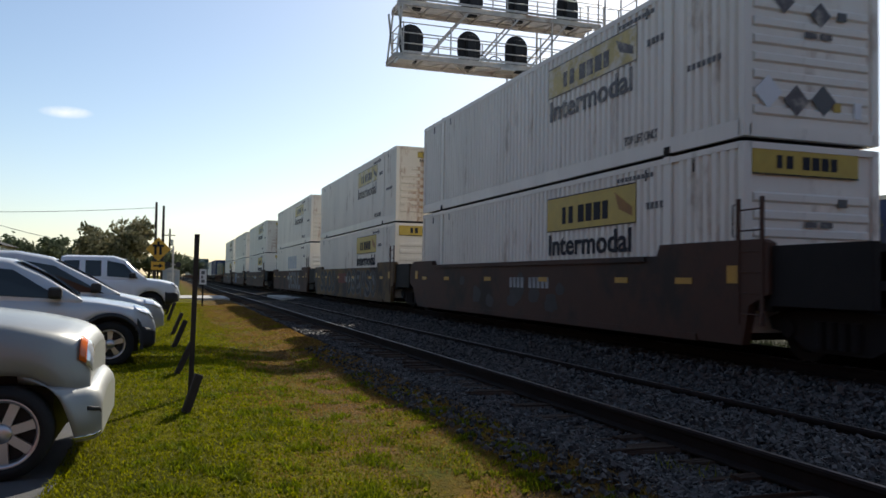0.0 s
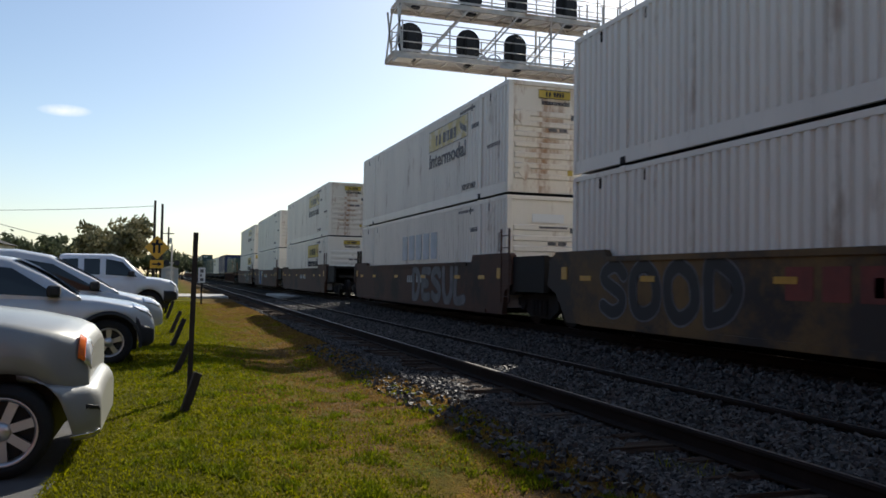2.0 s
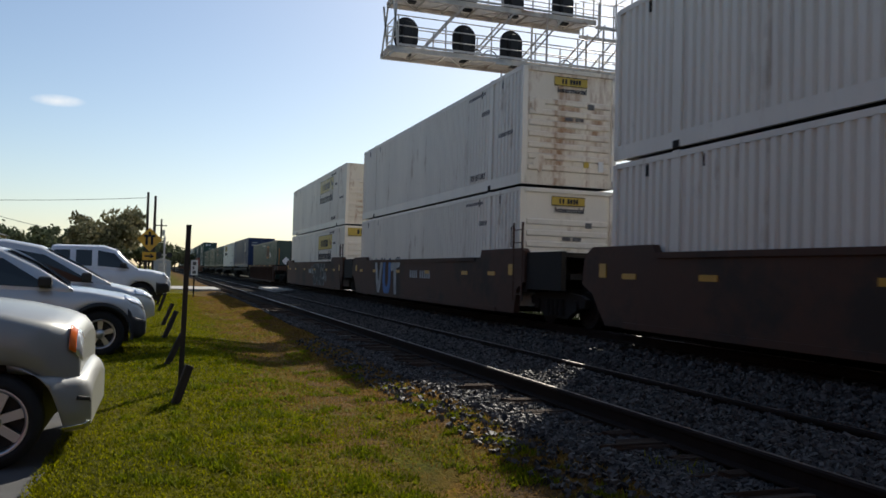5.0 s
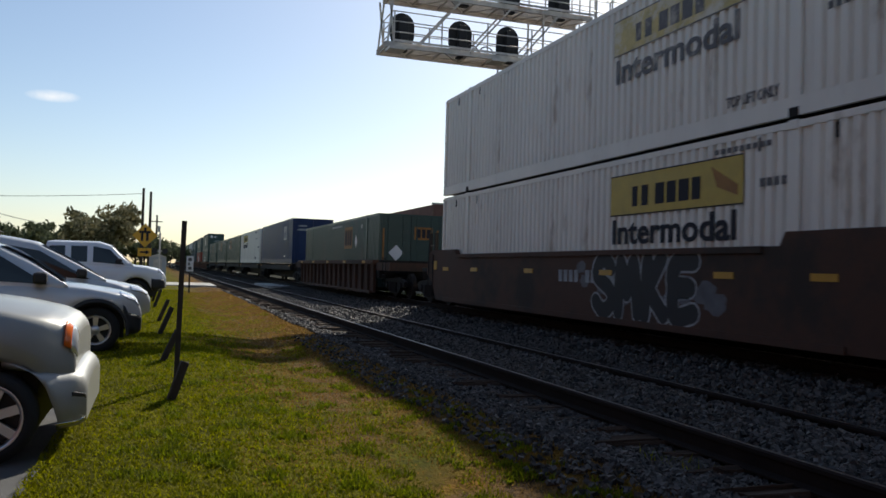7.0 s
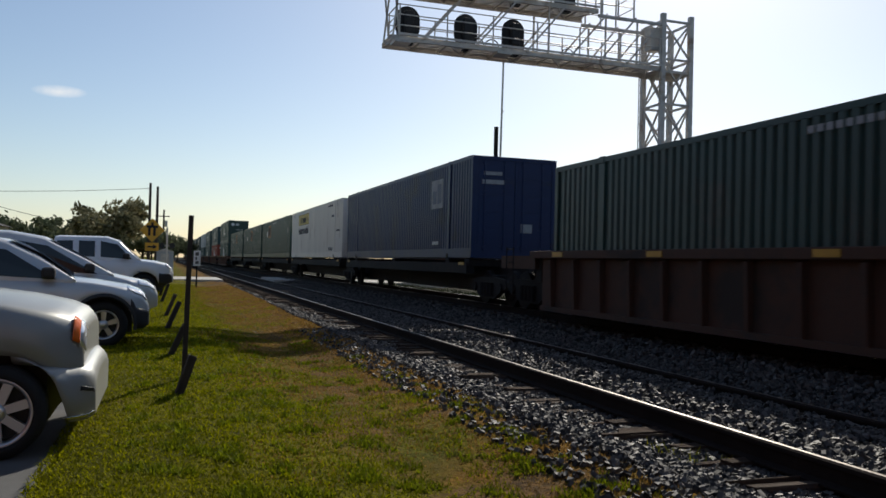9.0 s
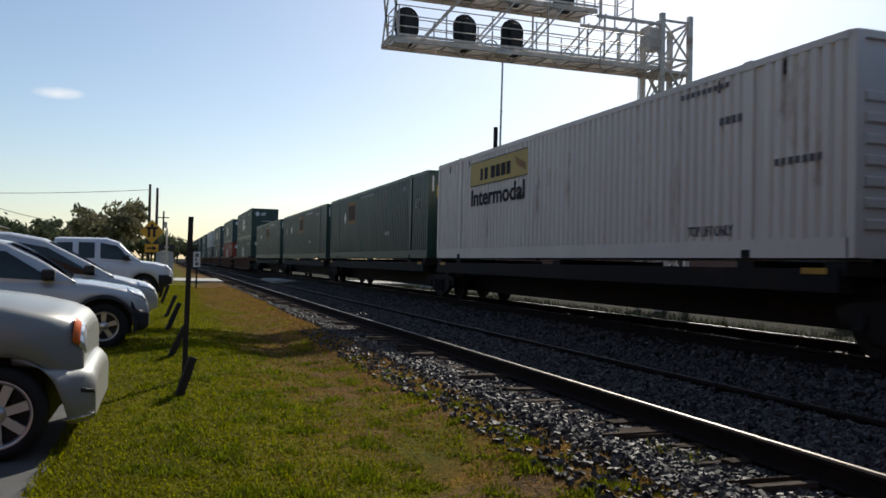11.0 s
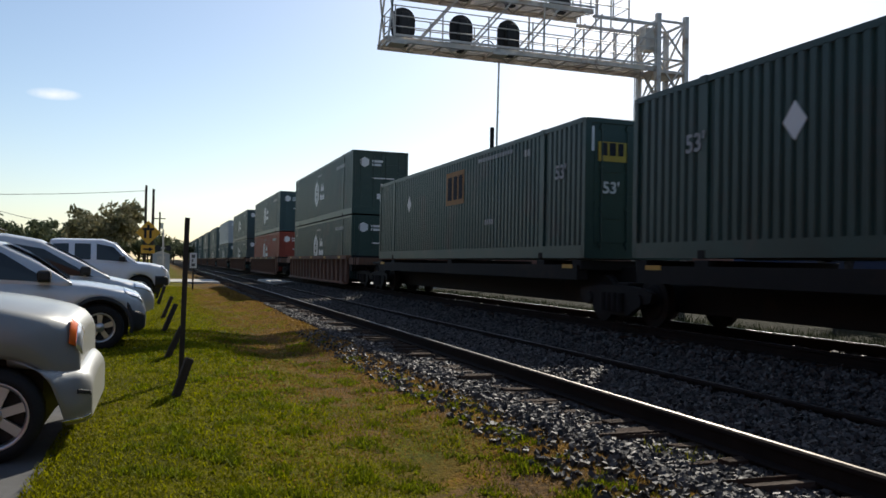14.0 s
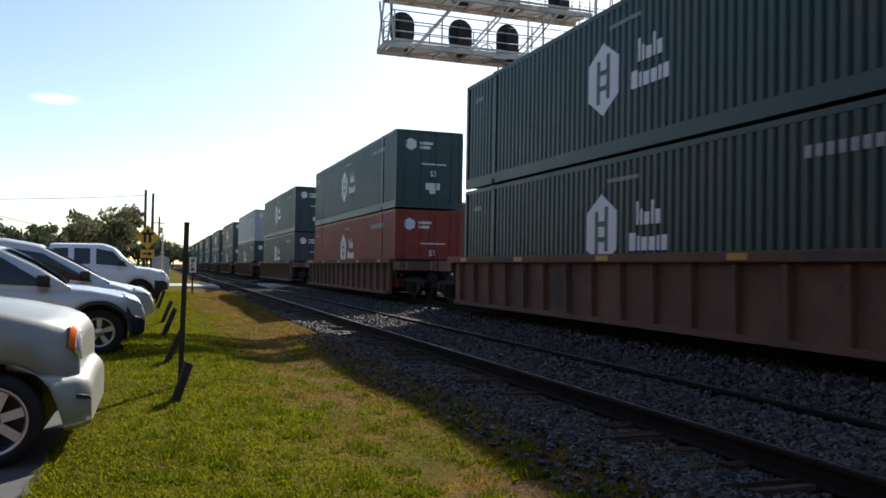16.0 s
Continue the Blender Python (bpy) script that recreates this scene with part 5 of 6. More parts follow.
def cabin(car, sh, keys, belt, wb, wt, paint, windows, shield):
    """The upper body over the belt line: keys give the roof outline; windows and windscreen are glass panels on it."""
    def sec(x):
        z = lerp_keys(keys, x)
        b = lerp_keys(belt, x)
        k = min(1, max(0.0, (z - b) / 0.35))
        wtop = wb + (wt - wb) * k
        return [(wb, b - 0.06), (wb + 0.0, b), (wtop + 0.02, z - 0.07 * k), (wtop * 0.9, z - 0.012 * k), (wtop * 0.5, z + 0.015), (0, z + 0.02)]
    bm = bmesh.new()
    x0, x1 = keys[0][0], keys[-1][0]
    n = 44
    ringed = []
    for i in range(n + 1):
        x = x0 + (x1 - x0) * i / n
        h = sec(x)
        ringed.append([bm.verts.new((x, -y, z)) for y, z in h] + [bm.verts.new((x, y, z)) for y, z in h[-2::-1]])
    for a, b in zip(ringed, ringed[1:]):
        for i in range(len(a) - 1):
            bm.faces.new((a[i], b[i], b[i + 1], a[i + 1])).smooth = True
    bm.faces.new(ringed[0])
    bm.faces.new(ringed[-1][::-1])
    bmesh.ops.recalc_face_normals(bm, faces=bm.faces)
    part("cabin", bm, paint, car)
    for win in windows:
        bm = bmesh.new()
        vs = []
        for x, f in win:
            h = sec(x)
            (ya, za), (yb, zb) = h[1], h[2]
            vs.append(bm.verts.new((x, -(ya + (yb - ya) * f) - 0.006, za + (zb - za) * f)))
        bm.faces.new(vs)
        bmesh.ops.recalc_face_normals(bm, faces=bm.faces)
        bmesh.ops.solidify(bm, geom=bm.faces[:], thickness=0.004)
        part("side_window", bm, M["glass_dark"], car, "dark tinted side window")
    xa, xb = shield
    bm = bmesh.new()
    g = []
    for i in range(7):
        x = xa + (xb - xa) * i / 6
        z = lerp_keys(keys, x)
        h = sec(x)
        g.append([bm.verts.new((x + 0.012, y, z + 0.02 + 0.015)) for y in (-h[3][0] * 0.97, -h[4][0], 0, h[4][0], h[3][0] * 0.97)])
    for a, b in zip(g, g[1:]):
        for i in range(4):
            bm.faces.new((a[i], a[i + 1], b[i + 1], b[i])).smooth = True
    part("windscreen", bm, M["glass_dark"], car, "dark reflecting windscreen")


def mirror(car, x, y, z, paint):
    bm = bmesh.new()
    box(bm, x - 0.09, x + 0.1, y - 0.24, y - 0.02, z, z + 0.17, bevel=0.045)
    part("wing_mirror", bm, paint, car)


def vehicle(kind, label, paint_key, nose_x, yc, length, width, top, bottom, front_x, rear_x, wheel_r, spokes, roof, belt, wb, wt, windows, shield, group="parked cars", rim_r=None):
    car = thing(kind, label, "car" if kind != "pickup_truck" else "pickup truck", group, at=pose(nose_x, yc, -0.265 if yc > 16 else -0.31 if yc > 9 else -0.40, 0, 0, 5 if yc > 9 else 0))
    paint = M[paint_key]
    ar = wheel_r + 0.075
    sh = Shell(length, width, top, bottom, [(front_x, wheel_r, ar), (rear_x, wheel_r, ar)])
    part("body", sh.mesh(), paint, car)
    # dark underside and wheel housings
    part("underbody", boxes((-length + 0.3, -0.25, -width / 2 + 0.28, width / 2 - 0.28, wheel_r * 0.62, wheel_r * 2 + 0.12)), M["trim"], car)
    for x in (front_x, rear_x):
        for s in (-1, 1):
            car_wheel(car, x, s * (width / 2 - 0.125), wheel_r, wheel_r, spokes, s, rim_r)
    cabin(car, sh, roof, belt, wb, wt, paint, windows, shield)
    return car, sh


# the big silver off-roader nearest the eye
suv, sh = vehicle("suv", "large silver off-road car with amber corner lamps", "champagne", -0.55, 7.4, 5.1, 2.0,
                  [(0, 0.88), (-0.02, 0.94), (-0.08, 1.0), (-0.2, 1.05), (-0.5, 1.11), (-0.9, 1.16), (-1.3, 1.19), (-5.1, 1.21)],
                  [(0, 0.50), (-0.3, 0.48), (-0.6, 0.24), (-5.1, 0.26)], -0.55, -3.6, 0.335, 7,
                  [(-1.2, 1.17), (-2.0, 1.75), (-2.6, 1.85), (-4.8, 1.82), (-5.05, 1.17)], [(-1.2, 1.16), (-5.1, 1.19)], 0.93, 0.8,
                  [[(-1.6, 0.12), (-2.1, 0.85), (-2.9, 0.85), (-2.9, 0.12)], [(-3.0, 0.12), (-3.0, 0.85), (-3.9, 0.85), (-3.9, 0.12)]], (-1.3, -1.95), rim_r=0.245)
part("headlamp", sh.patch((-0.001, -0.045), (0.34, 0.72), 0.014), M["lamp_clear"], suv, "clear glossy headlamp")
part("corner_lamp", sh.patch((-0.045, -0.09), (0.36, 0.68), 0.014), M["lamp_amber"], suv, "amber corner lamp")
bp = Shell(0.56, 2.02, [(0, 0.53), (-0.02, 0.60), (-0.08, 0.645), (-0.56, 0.67)], [(0, 0.27), (-0.05, 0.235), (-0.56, 0.22)], [(-0.64, 0.335, 0.425)], 0.6)
bump = part("bumper", bp.mesh(), M["champagne"], suv, "silver painted bumper")
bump.location = (0.09, 0, 0)
part("bumper_strip", bp.patch((-0.01, -0.2), (0.06, 0.1), 0.008), M["chrome"], bump, "bright chrome strip")
part("bumper_groove", bp.patch((-0.01, -0.1), (0.3, 0.34), 0.003), M["trim"], bump)
mirror(suv, -1.85, -1.0, 1.32, M["champagne"])

# silver crossover with black cladding
x3, sh = vehicle("crossover", "silver crossover car with black wheel-arch cladding and alloy wheels", "silver", -0.25, 14.0, 4.6, 1.86,
                 [(0, 0.62), (-0.03, 0.72), (-0.12, 0.83), (-0.3, 0.90), (-0.8, 0.98), (-1.3, 1.03), (-4.6, 1.08)],
                 [(0, 0.34), (-0.1, 0.27), (-0.5, 0.27), (-4.6, 0.32)], -0.66, -3.5, 0.345, 5,
                 [(-1.05, 1.0), (-1.55, 1.36), (-2.0, 1.58), (-2.6, 1.65), (-3.8, 1.62), (-4.5, 1.1)], [(-1.05, 0.99), (-4.6, 1.08)], 0.88, 0.76,
                 [[(-1.32, 0.1), (-1.98, 0.86), (-2.75, 0.88), (-2.75, 0.1)], [(-2.83, 0.1), (-2.83, 0.86), (-3.6, 0.84), (-3.75, 0.1)]], (-1.1, -1.95))
part("headlamp", sh.patch((-0.05, -0.33), (0.55, 0.78), 0.01), M["lamp_clear"], x3, "clear glossy headlamp")
part("cladding", sh.patch((-0.02, -0.28), (0.0, 0.3), 0.01), M["trim"], x3, "black bumper cladding")
part("sill_cladding", sh.patch((-1.2, -3.0), (0.0, 0.14), 0.012), M["trim"], x3, "black sill cladding")
bm = bmesh.new()
lathe(bm, [(0.42, -0.02), (0.47, -0.02), (0.47, 0.02), (0.42, 0.02)])
bmesh.ops.delete(bm, geom=[v for v in bm.verts if v.co.z < -0.1], context="VERTS")
o = part("arch_cladding", bm, M["trim"], x3, "black wheel-arch cladding")
o.location = (-0.66, -0.965, 0.345)
mirror(x3, -1.42, -0.86, 1.02, M["trim"])

# dark-silver people carrier behind it
van, sh = vehicle("minivan", "dull silver people carrier with dark side glass", "silver", -0.16, 18.2, 4.8, 1.9,
                  [(0, 0.6), (-0.05, 0.7), (-0.2, 0.8), (-0.8, 0.93), (-1.2, 1.0), (-4.8, 1.08)],
                  [(0, 0.32), (-0.2, 0.25), (-4.8, 0.3)], -0.9, -3.8, 0.33, 7,
                  [(-0.85, 0.95), (-1.4, 1.3), (-2.1, 1.66), (-2.7, 1.76), (-4.4, 1.74), (-4.75, 1.05)], [(-0.85, 0.94), (-4.8, 1.06)], 0.9, 0.8,
                  [[(-1.15, 0.1), (-2.05, 0.88), (-2.8, 0.9), (-2.8, 0.1)], [(-2.9, 0.1), (-2.9, 0.88), (-3.9, 0.88), (-3.9, 0.1)]], (-0.95, -2.0))
part("headlamp", sh.patch((-0.06, -0.4), (0.5, 0.74), 0.01), M["lamp_clear"], van, "clear glossy headlamp")
mirror(van, -1.3, -0.88, 1.0, M["trim"])

# white pickup with a crew cab
pick, sh = vehicle("pickup_truck", "white extended-cab pickup truck with black front bumper", "car_white", 0.17, 28.6, 5.5, 1.9,
                   [(0, 0.82), (-0.03, 0.98), (-0.12, 1.09), (-0.5, 1.17), (-1.2, 1.23), (-5.5, 1.24)],
                   [(0, 0.5), (-0.3, 0.42), (-5.5, 0.45)], -0.85, -4.2, 0.38, 6,
                   [(-0.95, 1.2), (-1.2, 1.42), (-1.6, 1.82), (-1.95, 1.93), (-3.3, 1.92), (-3.5, 1.88), (-3.58, 1.22)], [(-0.95, 1.2), (-5.5, 1.22)], 0.9, 0.78,
                   [[(-1.22, 0.12), (-1.66, 0.86), (-2.15, 0.88), (-2.15, 0.12)], [(-2.32, 0.12), (-2.32, 0.88), (-2.78, 0.88), (-2.78, 0.12)], [(-2.95, 0.12), (-2.95, 0.88), (-3.4, 0.88), (-3.4, 0.12)]], (-1.0, -1.6))
part("front_bumper", sh.patch((0.0, -0.4), (0.0, 0.28), 0.04), M["trim"], pick, "black front bumper")
part("headlamp", sh.patch((-0.03, -0.2), (0.5, 0.72), 0.012), M["lamp_clear"], pick)
part("door_badge", boxes((-1.1, -0.98, -0.968, -0.958, 0.82, 0.97)), M["spray_blue"], pick)
mirror(pick, -1.4, -0.9, 1.24, M["trim"])
pick2, sh = vehicle("car", "white saloon car parked beyond the pickup", "car_white", 0.3, 33.5, 4.8, 1.85,
                    [(0, 0.75), (-0.1, 0.95), (-0.5, 1.05), (-1.3, 1.12), (-4.8, 1.15)],
                    [(0, 0.4), (-0.3, 0.35), (-4.8, 0.38)], -0.85, -3.8, 0.35, 6,
                    [(-1.1, 1.1), (-1.7, 1.55), (-2.1, 1.72), (-4.0, 1.72), (-4.6, 1.15)], [(-1.1, 1.1), (-4.8, 1.13)], 0.86, 0.68,
                    [[(-1.5, 0.12), (-1.95, 0.8), (-2.6, 0.85), (-2.6, 0.12)]], (-1.15, -1.75))


# ---------- posts, signs, poles ----------
def stub(x, y, h, lean, turn, w=0.075):
    s = thing("timber_stub", "dark leaning timber stub set in the grass", "post", "leaning timber stubs", at=pose(x, y, gz(x, y) - 0.06, 0, lean, turn))
    bm = bmesh.new()
    box(bm, -w / 2, w / 2, -0.05, 0.05, 0, h, bevel=0.008)
    r = random.Random(int(y * 10))
    for v in bm.verts:
        v.co += Vector([r.uniform(-0.006, 0.006) for _ in range(3)])
    part("timber", bm, M["post_wood"], s)
    return s


for x, y, h, lean in ((0.16, 8.6, 0.47, 18), (0.09, 11.4, 0.52, 24), (0.07, 15.9, 0.6, 22), (0.05, 19.6, 0.6, 22), (-0.05, 25.0, 0.62, 18), (-0.12, 29.5, 0.6, 16), (-0.2, 34.0, 0.6, 15)):
    stub(x, y, h, lean, 8)
post = thing("tall_post", "tall thin dark timber post in the grass", "post", at=pose(0.245, 9.5, gz(0.2, 9.5) - 0.1))
bm = bmesh.new()
bar(bm, (0, 0, 0), (0.03, 0, 1.93), 0.05, 0.055)
part("timber", bm, M["post_wood"], post)

ws = thing("sign_post", "small white sign with dark marks on a thin post", "sign", at=pose(1.47, 40, gz(1.5, 40)))
bm = bmesh.new()
bar(bm, (0, 0, -0.1), (0.0, 0, 1.1), 0.07)
part("post", bm, M["dark_steel"], ws)
board = part("board", boxes((-0.16, 0.16, -0.05, -0.035, 1.02, 1.74), bevel=0.004), M["sign_white"], ws)
pieces("marking", M["decal_grey"], board, (-0.08, 0.08, -0.058, -0.05, 1.5, 1.66), (-0.08, 0.0, -0.058, -0.05, 1.3, 1.44), (-0.08, 0.08, -0.058, -0.05, 1.1, 1.24))

ys = thing("warning_sign", "yellow diamond warning sign with an arrow plate below", "road sign", at=pose(-0.62, 44, -0.27))
bm = bmesh.new()
bar(bm, (0, 0, -0.1), (0, 0, 3.2), 0.08)
part("post", bm, M["dark_steel"], ys)
bm = bmesh.new()
prism(bm, [(0, 3.3), (-0.6, 2.68), (0, 2.06), (0.6, 2.68)], "y", -0.06, -0.04)
d = part("diamond", bm, M["sign_yellow"], ys, "yellow diamond plate")
pieces("symbol", M["decal_dark"], d, (-0.28, 0.28, -0.068, -0.06, 2.8, 2.92), (-0.2, -0.08, -0.068, -0.06, 2.4, 2.8), (0.05, 0.17, -0.068, -0.06, 2.4, 2.8), (-0.06, 0.06, -0.068, -0.06, 2.92, 3.08))
p = part("arrow_plate", boxes((-0.33, 0.33, -0.06, -0.04, 1.62, 2.04), bevel=0.004), M["sign_yellow"], ys, "yellow plate with an arrow")
bm = bmesh.new()
prism(bm, [(-0.22, 1.79), (0.06, 1.79), (0.06, 1.71), (0.25, 1.83), (0.06, 1.95), (0.06, 1.87), (-0.22, 1.87)], "y", -0.068, -0.06)
part("arrow", bm, M["decal_dark"], p)


def utility_pole(x, y, h, arms=True):
    p = thing("utility_pole", "tall brown timber utility pole", "utility pole", "utility poles", at=pose(x, y, -0.4))
    bm = bmesh.new()
    tube(bm, (0, 0, 0), (0, 0, h), 0.17, 10, 0.11)
    part("pole", bm, M["pole_wood"], p)
    if arms:
        part("crossarm", boxes((-0.7, 0.7, -0.06, 0.06, h - 0.9, h - 0.78)), M["pole_wood"], p)
        bm = bmesh.new()
        tube(bm, (0.3, 0, h - 2.2), (0.3, 0, h - 1.4), 0.18, 10)
        part("transformer", bm, M["galv"], p)
    return p


utility_pole(-1.4, 80, 8.3, False)
utility_pole(-0.75, 80, 8.0, False)
utility_pole(-0.2, 112, 7.6)


def cable(a, b, sag):
    c = thing("overhead_cable", "thin dark overhead cable", "cable", "overhead cables")
    bm = bmesh.new()
    a, b = Vector(a), Vector(b)
    pts = [a.lerp(b, k / 12) - Vector((0, 0, sag * 4 * (k / 12) * (1 - k / 12))) for k in range(13)]
    hose(bm, pts, 0.022, 5)
    part("wire", bm, M["trim"], c)


cable((-1.4, 80, 7.4), (-24, 66, 5.3), 0.35)
cable((-9.0, 70, 3.9), (-14, 70, 5.2), 0.1)

# crossing signal at the road
cs = thing("crossing_signal", "railway crossing signal with paired dark lamps", "railway signal", at=pose(0.15, 60, -0.25))
bm = bmesh.new()
tube(bm, (0, 0, 0), (0, 0, 3.4), 0.06, 8)
part("mast", bm, M["galv"], cs)
for x in (-0.35, 0.35):
    bm = bmesh.new()
    tube(bm, (x, -0.05, 2.1), (x, 0.05, 2.1), 0.2, 16)
    part("lamp", bm, M["black_paint"], cs)
part("lamp_arm", boxes((-0.4, 0.4, -0.03, 0.03, 2.06, 2.14)), M["galv"], cs)
hut = thing("relay_hut", "small pale metal equipment hut beside the road", "hut", at=pose(0.05, 64, -0.3))
part("wall", boxes((-0.6, 0.6, -0.6, 0.6, 0, 1.75), bevel=0.02), M["grey_paint"], hut)
bm = bmesh.new()
prism(bm, [(-0.68, 1.75), (0.68, 1.75), (0, 1.98)], "y", -0.68, 0.68)
part("roof", bm, M["galv"], hut)
part("door", boxes((-0.3, 0.3, -0.63, -0.6, 0.1, 1.6)), M["galv"], hut)


# ---------- trees and far buildings ----------
M["leaf"] = leaf_material("green_leaves", (0.06, 0.075, 0.04), (0.17, 0.19, 0.10))
M["leaf_dry"] = leaf_material("yellowing_leaves", (0.10, 0.10, 0.05), (0.34, 0.30, 0.16))


def tree(x, y, h, r, label, seed, leaf="leaf", n=3200, base=-0.3, low=0.35, size=0.16):
    t = thing("tree", label, "tree", "trees", at=pose(x, y, base))
    rnd = random.Random(seed)
    bm = bmesh.new()
    tube(bm, (0, 0, 0), (0.1, 0, h * 0.5), 0.05 * h ** 0.8, 9, 0.03 * h ** 0.8)
    tips = []
    for i in range(11):
        a = i * 2.4 + rnd.uniform(-0.3, 0.3)
        z0 = h * rnd.uniform(0.28, 0.5)
        e = Vector((math.cos(a) * r * rnd.uniform(0.45, 0.8), math.sin(a) * r * rnd.uniform(0.45, 0.8), h * rnd.uniform(0.5, 0.92)))
        tube(bm, (0.08, 0, z0), e, 0.018 * h ** 0.8, 6, 0.006 * h ** 0.8)
        tips.append(e)
        for k in range(3):
            e2 = e + Vector((rnd.uniform(-1, 1), rnd.uniform(-1, 1), rnd.uniform(-0.5, 0.9))) * r * 0.33
            tube(bm, e.lerp(Vector((0.08, 0, z0)), 0.3), e2, 0.006 * h ** 0.8, 5, 0.002 * h ** 0.8)
            tips.append(e2)
    part("trunk", bm, M["pole_wood"], t)
    vs, fs = [], []
    clumps = [(p + Vector((rnd.gauss(0, 0.12), rnd.gauss(0, 0.12), rnd.gauss(0, 0.1))) * r, r * rnd.uniform(0.14, 0.3)) for p in tips for _ in range(2)]
    for i in range(n):
        c, cr = rnd.choice(clumps)
        d = Vector((rnd.gauss(0, 1), rnd.gauss(0, 1), rnd.gauss(0, 0.8)))
        p = c + d.normalized() * cr * rnd.random() ** 0.4
        if p.z < h * low:
            p.z = h * low + rnd.random() * 0.3 * h
        u = Vector((rnd.gauss(0, 1), rnd.gauss(0, 1), rnd.gauss(0, 1))).normalized()
        w = u.orthogonal().normalized()
        s = size * rnd.uniform(0.6, 1.5)
        k = len(vs)
        vs += [tuple(p - u * s), tuple(p + w * s * 0.5), tuple(p + u * s), tuple(p - w * s * 0.5)]
        fs.append((k, k + 1, k + 2, k + 3))
    me = bpy.data.meshes.new("crown")
    me.from_pydata(vs, [], fs)
    me.materials.append(M[leaf])
    o = new("crown", me)
    o.parent = t
    o["kind"] = "stuff"
    return t


tree(-4.5, 72, 5.1, 3.0, "broad tree with yellowing green leaves beyond the parked cars", 1, "leaf_dry", 5200, low=0.2, size=0.2)
tree(-8.6, 80, 4.1, 2.6, "dark green tree beyond the parked cars", 2, "leaf", 3000, low=0.15, size=0.2)
tree(-11.5, 84, 3.9, 2.6, "dark green tree beyond the parked cars", 3, "leaf", 3000, low=0.15, size=0.2)
tree(-14.5, 86, 4.0, 2.8, "dark green tree beyond the parked cars", 4, "leaf", 3000, low=0.15, size=0.2)
tree(-2.2, 90, 4.2, 2.2, "dark green tree behind the utility poles", 5, "leaf", 2400, low=0.1, size=0.2)
tree(-18, 95, 4.5, 3.0, "dark green tree beyond the parked cars", 6, "leaf", 2600, low=0.1, size=0.2)
tree(-0.5, 150, 4.6, 3.2, "dark green tree far along the tracks", 16, "leaf", 2600, low=0.05, size=0.3)
tree(3.0, 210, 5.0, 4.2, "dark green tree far along the tracks", 17, "leaf", 2600, low=0.05, size=0.35)
tree(28.6, 40, 8.2, 2.4, "thin dark tree beyond the tracks", 7, "leaf", 1700, low=0.1)
tree(19.7, 20.2, 4.5, 0.75, "narrow dark evergreen bush beyond the tracks", 8, "leaf", 6000, low=0.02, size=0.065)
tree(20.6, 20.0, 4.2, 0.7, "narrow dark evergreen bush beyond the tracks", 9, "leaf", 4800, low=0.02, size=0.065)

shop = thing("house", "white low building behind the trees", "building", at=pose(-13.5, 70, -0.3))
part("wall", boxes((-3, 1.6, -3, 3, 0, 3.4)), M["white_dirty"], shop)
bm = bmesh.new()
prism(bm, [(-3.3, 3.4), (1.9, 3.4), (-0.7, 4.3)], "y", -3.2, 3.2)
part("roof", bm, M["dark_steel"], shop)
for x in (-2.0, -0.4, 0.8):
    part("window", boxes((x, x + 0.6, -3.03, -3.0, 1.3, 2.3)), M["glass_dark"], shop)

mill = thing("warehouse", "dark brick warehouse with a stepped flat roof", "building", at=pose(33, 62, -0.5))
M["brick"] = mat("dark_red_brick", (0.16, 0.075, 0.055), 0.85, var=0.3, scale=1.5, bump=0.3, bump_scale=12.0)
part("wall", boxes((-12, 2.8, 0, 14, 0, 6.9)), M["brick"], mill)
part("wing", boxes((2.8, 22, 0.5, 14, 0, 7.7)), M["brick"], mill)
part("parapet", boxes((-12.1, 2.85, -0.1, 0.25, 6.9, 7.05), (2.85, 22, 0.4, 0.7, 7.7, 7.9)), M["concrete"], mill)
for x in (-9, -5, -1.2, 3.4, 7.5):
    w = part("window", boxes((x, x + 1.6, -0.02 if x < 2 else 0.48, 0.03 if x < 2 else 0.53, 3.9, 5.2)), M["sign_white"], mill)
    part("pane", boxes((x + 0.12, x + 0.74, -0.04 if x < 2 else 0.46, -0.02 if x < 2 else 0.48, 4.0, 5.1), (x + 0.86, x + 1.48, -0.04 if x < 2 else 0.46, -0.02 if x < 2 else 0.48, 4.0, 5.1)), M["glass_dark"], w)


# blue trailer standing beyond the tracks
tl = thing("semi_trailer", "dark blue box trailer parked beyond the tracks", "trailer", at=pose(22, 11, -0.5))
part("box", boxes((0, 2.6, 0, 16.1, 1.25, 4.55), bevel=0.03), M["blue_paint"], tl)
part("top_rail", boxes((-0.02, 0.05, 0.05, 16.05, 4.42, 4.56)), M["galv"], tl)
bm = bmesh.new()
for k in range(20):
    a0, a1 = 2 * math.pi * k / 20, 2 * math.pi * (k + 1) / 20
    bar(bm, (-0.02, 12.4 + 0.45 * math.cos(a0), 3.75 + 0.2 * math.sin(a0) + 0.16 * math.cos(a0)), (-0.02, 12.4 + 0.45 * math.cos(a1), 3.75 + 0.2 * math.sin(a1) + 0.16 * math.cos(a1)), 0.05)
part("logo_ring", bm, M["decal_white"], tl, "white oval ring")
pieces("logo_bar", M["spray_white"], tl, (-0.02, 0.01, 13.4, 13.8, 3.7, 3.9), (-0.02, 0.01, 11.7, 12.0, 3.6, 3.8), (-0.015, 0.01, 14.3, 16.0, 3.55, 3.6), (-0.015, 0.01, 14.3, 16.0, 3.85, 3.9))
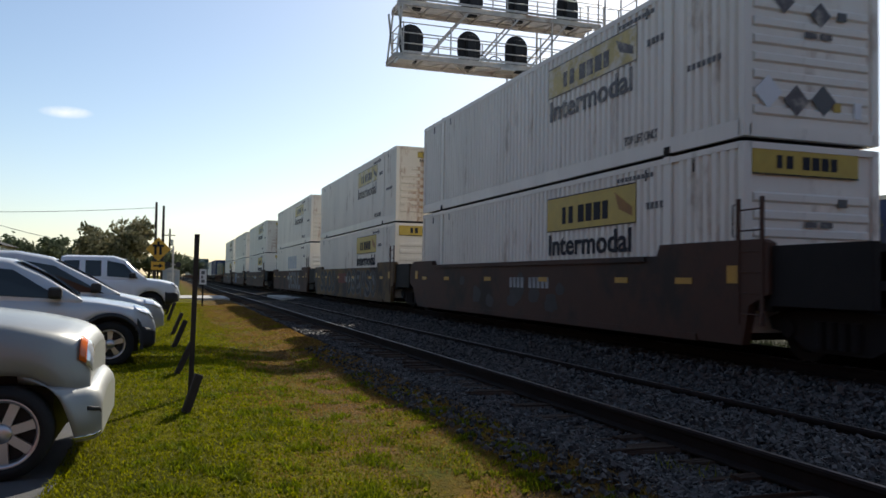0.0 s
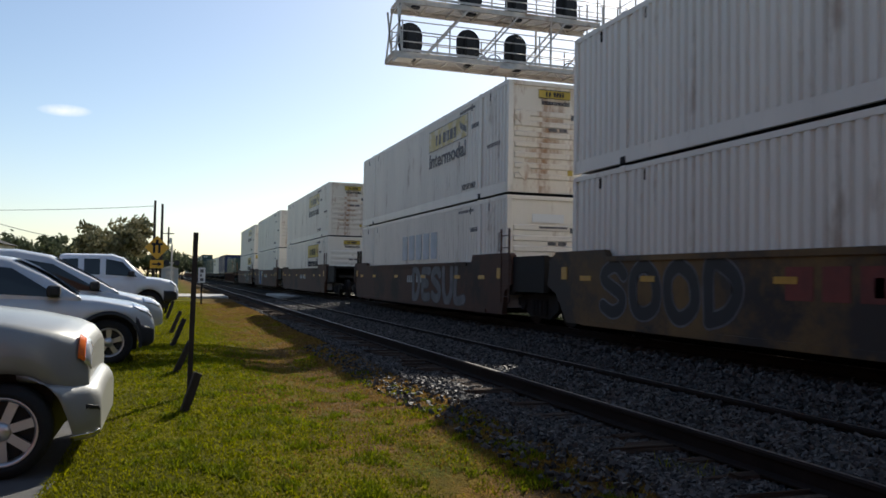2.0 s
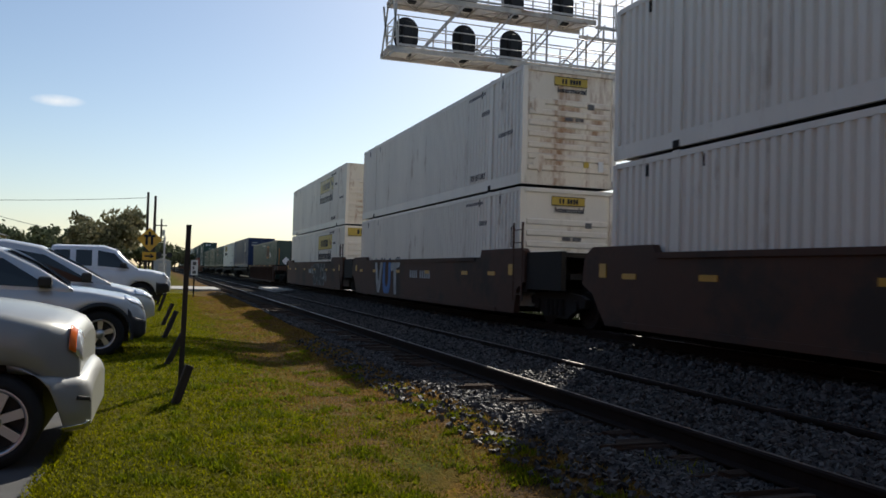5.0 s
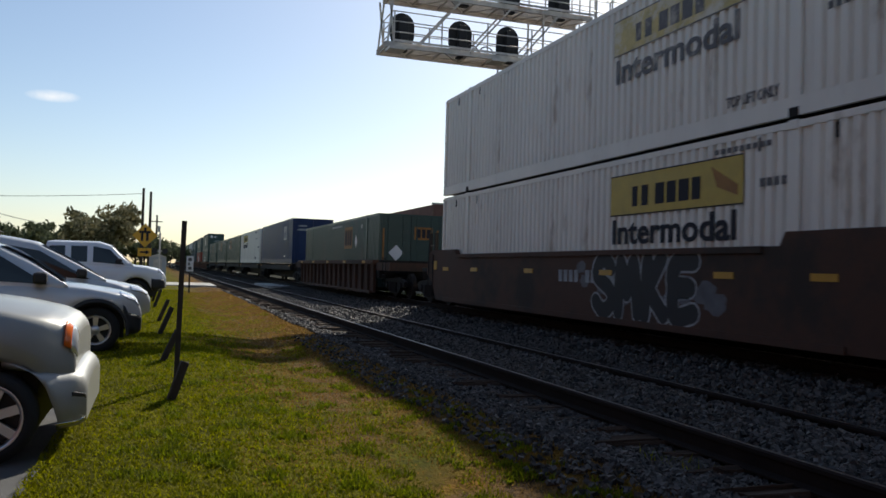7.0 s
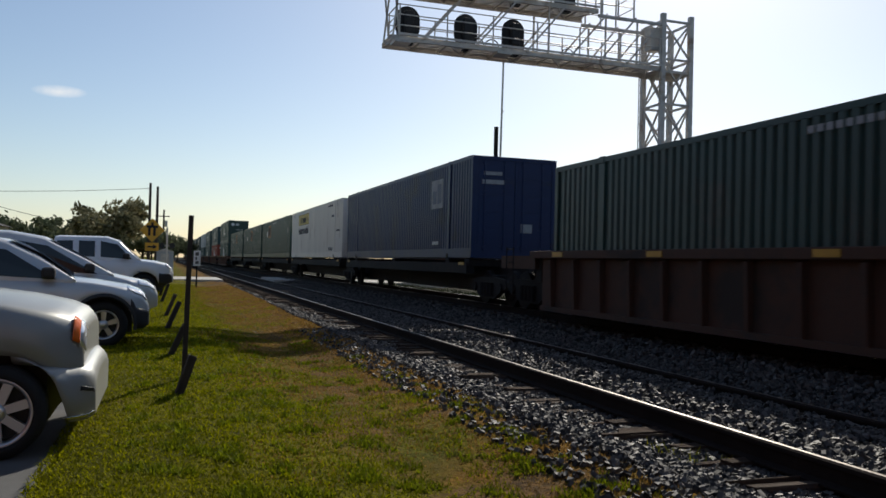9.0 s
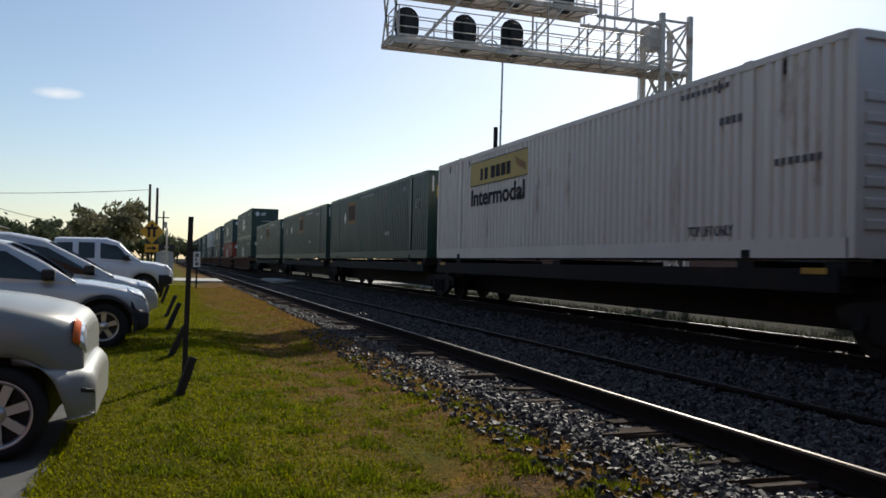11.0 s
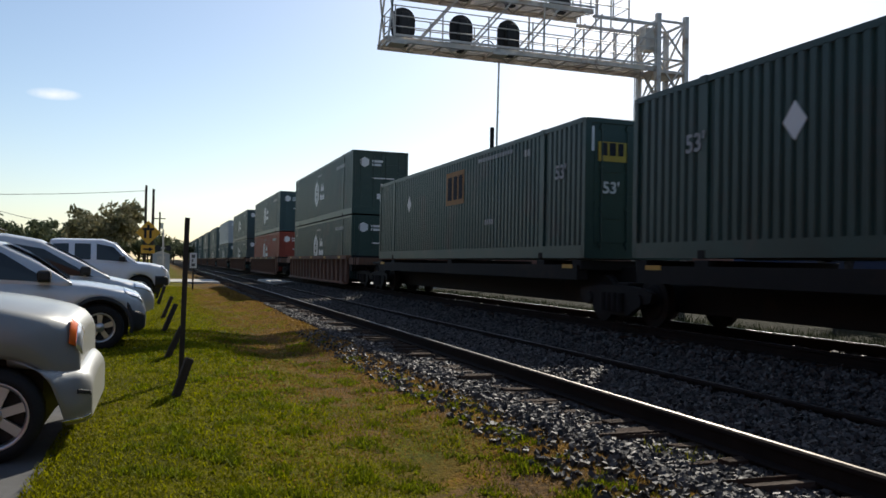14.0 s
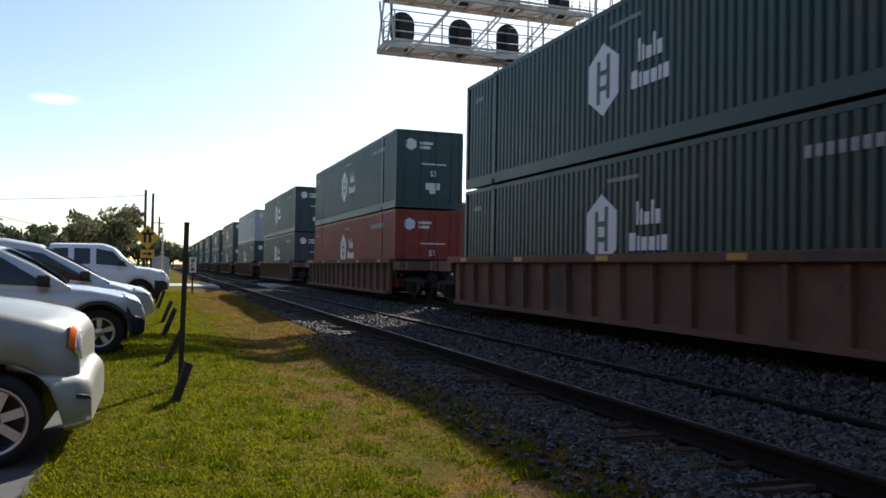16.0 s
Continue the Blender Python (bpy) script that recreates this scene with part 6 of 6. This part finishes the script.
part("chassis", boxes((0.4, 2.2, 0.3, 15.8, 0.95, 1.25)), M["dark_steel"], tl)
for y in (1.5, 2.8):
    for x in (0.0, 2.1):
        bm = bmesh.new()
        tube(bm, (x, y, 0.5), (x + 0.5, y, 0.5), 0.5, 24)
        part("wheel", bm, M["tyre"], tl)
for x in (0.4, 2.1):
    part("landing_leg", boxes((x, x + 0.12, 13.0, 13.12, 0, 1.0)), M["dark_steel"], tl)


# plain unseen walls added beside and behind the eye to cut the sky light
tagged(part("unseen_wall_west", boxes((-16, -15.6, -30, 44, -0.6, 8.5)), M["brick"]), "plain dark brick wall, unseen, added to block sky light beside the lot", "wall", kind="structure")
tagged(part("unseen_wall_south", boxes((-16, 30, -14.4, -14, -0.6, 8.5)), M["brick"]), "plain dark brick wall, unseen, added to block sky light behind the lot", "wall", kind="structure")

# one thin cloud
cm = bpy.data.materials.new("thin_cloud_vapour")
cm.use_nodes = True
nt = cm.node_tree
nt.nodes.remove(nt.nodes["Principled BSDF"])
tc, nz = nt.nodes.new("ShaderNodeTexCoord"), nt.nodes.new("ShaderNodeTexNoise")
nz.inputs["Scale"].default_value, nz.inputs["Detail"].default_value = 0.07, 6
nt.links.new(tc.outputs["Object"], nz.inputs["Vector"])
gr = nt.nodes.new("ShaderNodeTexGradient")
gr.gradient_type = "SPHERICAL"
mp = nt.nodes.new("ShaderNodeMapping")
mp.inputs["Scale"].default_value = (1 / 36, 1, 1 / 9)
nt.links.new(tc.outputs["Object"], mp.inputs[0])
nt.links.new(mp.outputs[0], gr.inputs[0])
mul = nt.nodes.new("ShaderNodeMath")
mul.operation = "MULTIPLY"
nt.links.new(nz.outputs[0], mul.inputs[0])
nt.links.new(gr.outputs[0], mul.inputs[1])
em, tp, mx = nt.nodes.new("ShaderNodeEmission"), nt.nodes.new("ShaderNodeBsdfTransparent"), nt.nodes.new("ShaderNodeMixShader")
em.inputs[0].default_value, em.inputs[1].default_value = (1, 1, 1, 1), 0.8
nt.links.new(mul.outputs[0], mx.inputs[0])
nt.links.new(tp.outputs[0], mx.inputs[1])
nt.links.new(em.outputs[0], mx.inputs[2])
nt.links.new(mx.outputs[0], nt.nodes["Material Output"].inputs[0])
cl = part("cloud", boxes((-40, 40, -0.05, 0.05, -12, 12)), cm)
cl.location = (-140, 1200, 221)
tagged(cl, "small thin white cloud in the blue sky", "cloud", kind="structure")


def motions():
    """The train rolls past at a steady speed."""
    for ob, u, z in MOVING:
        walk(ob, [(t, pose(SIDE, u - SPEED * t, z)) for t in (0.0, 4.0, 8.0, 12.0, 16.0)])


motions()
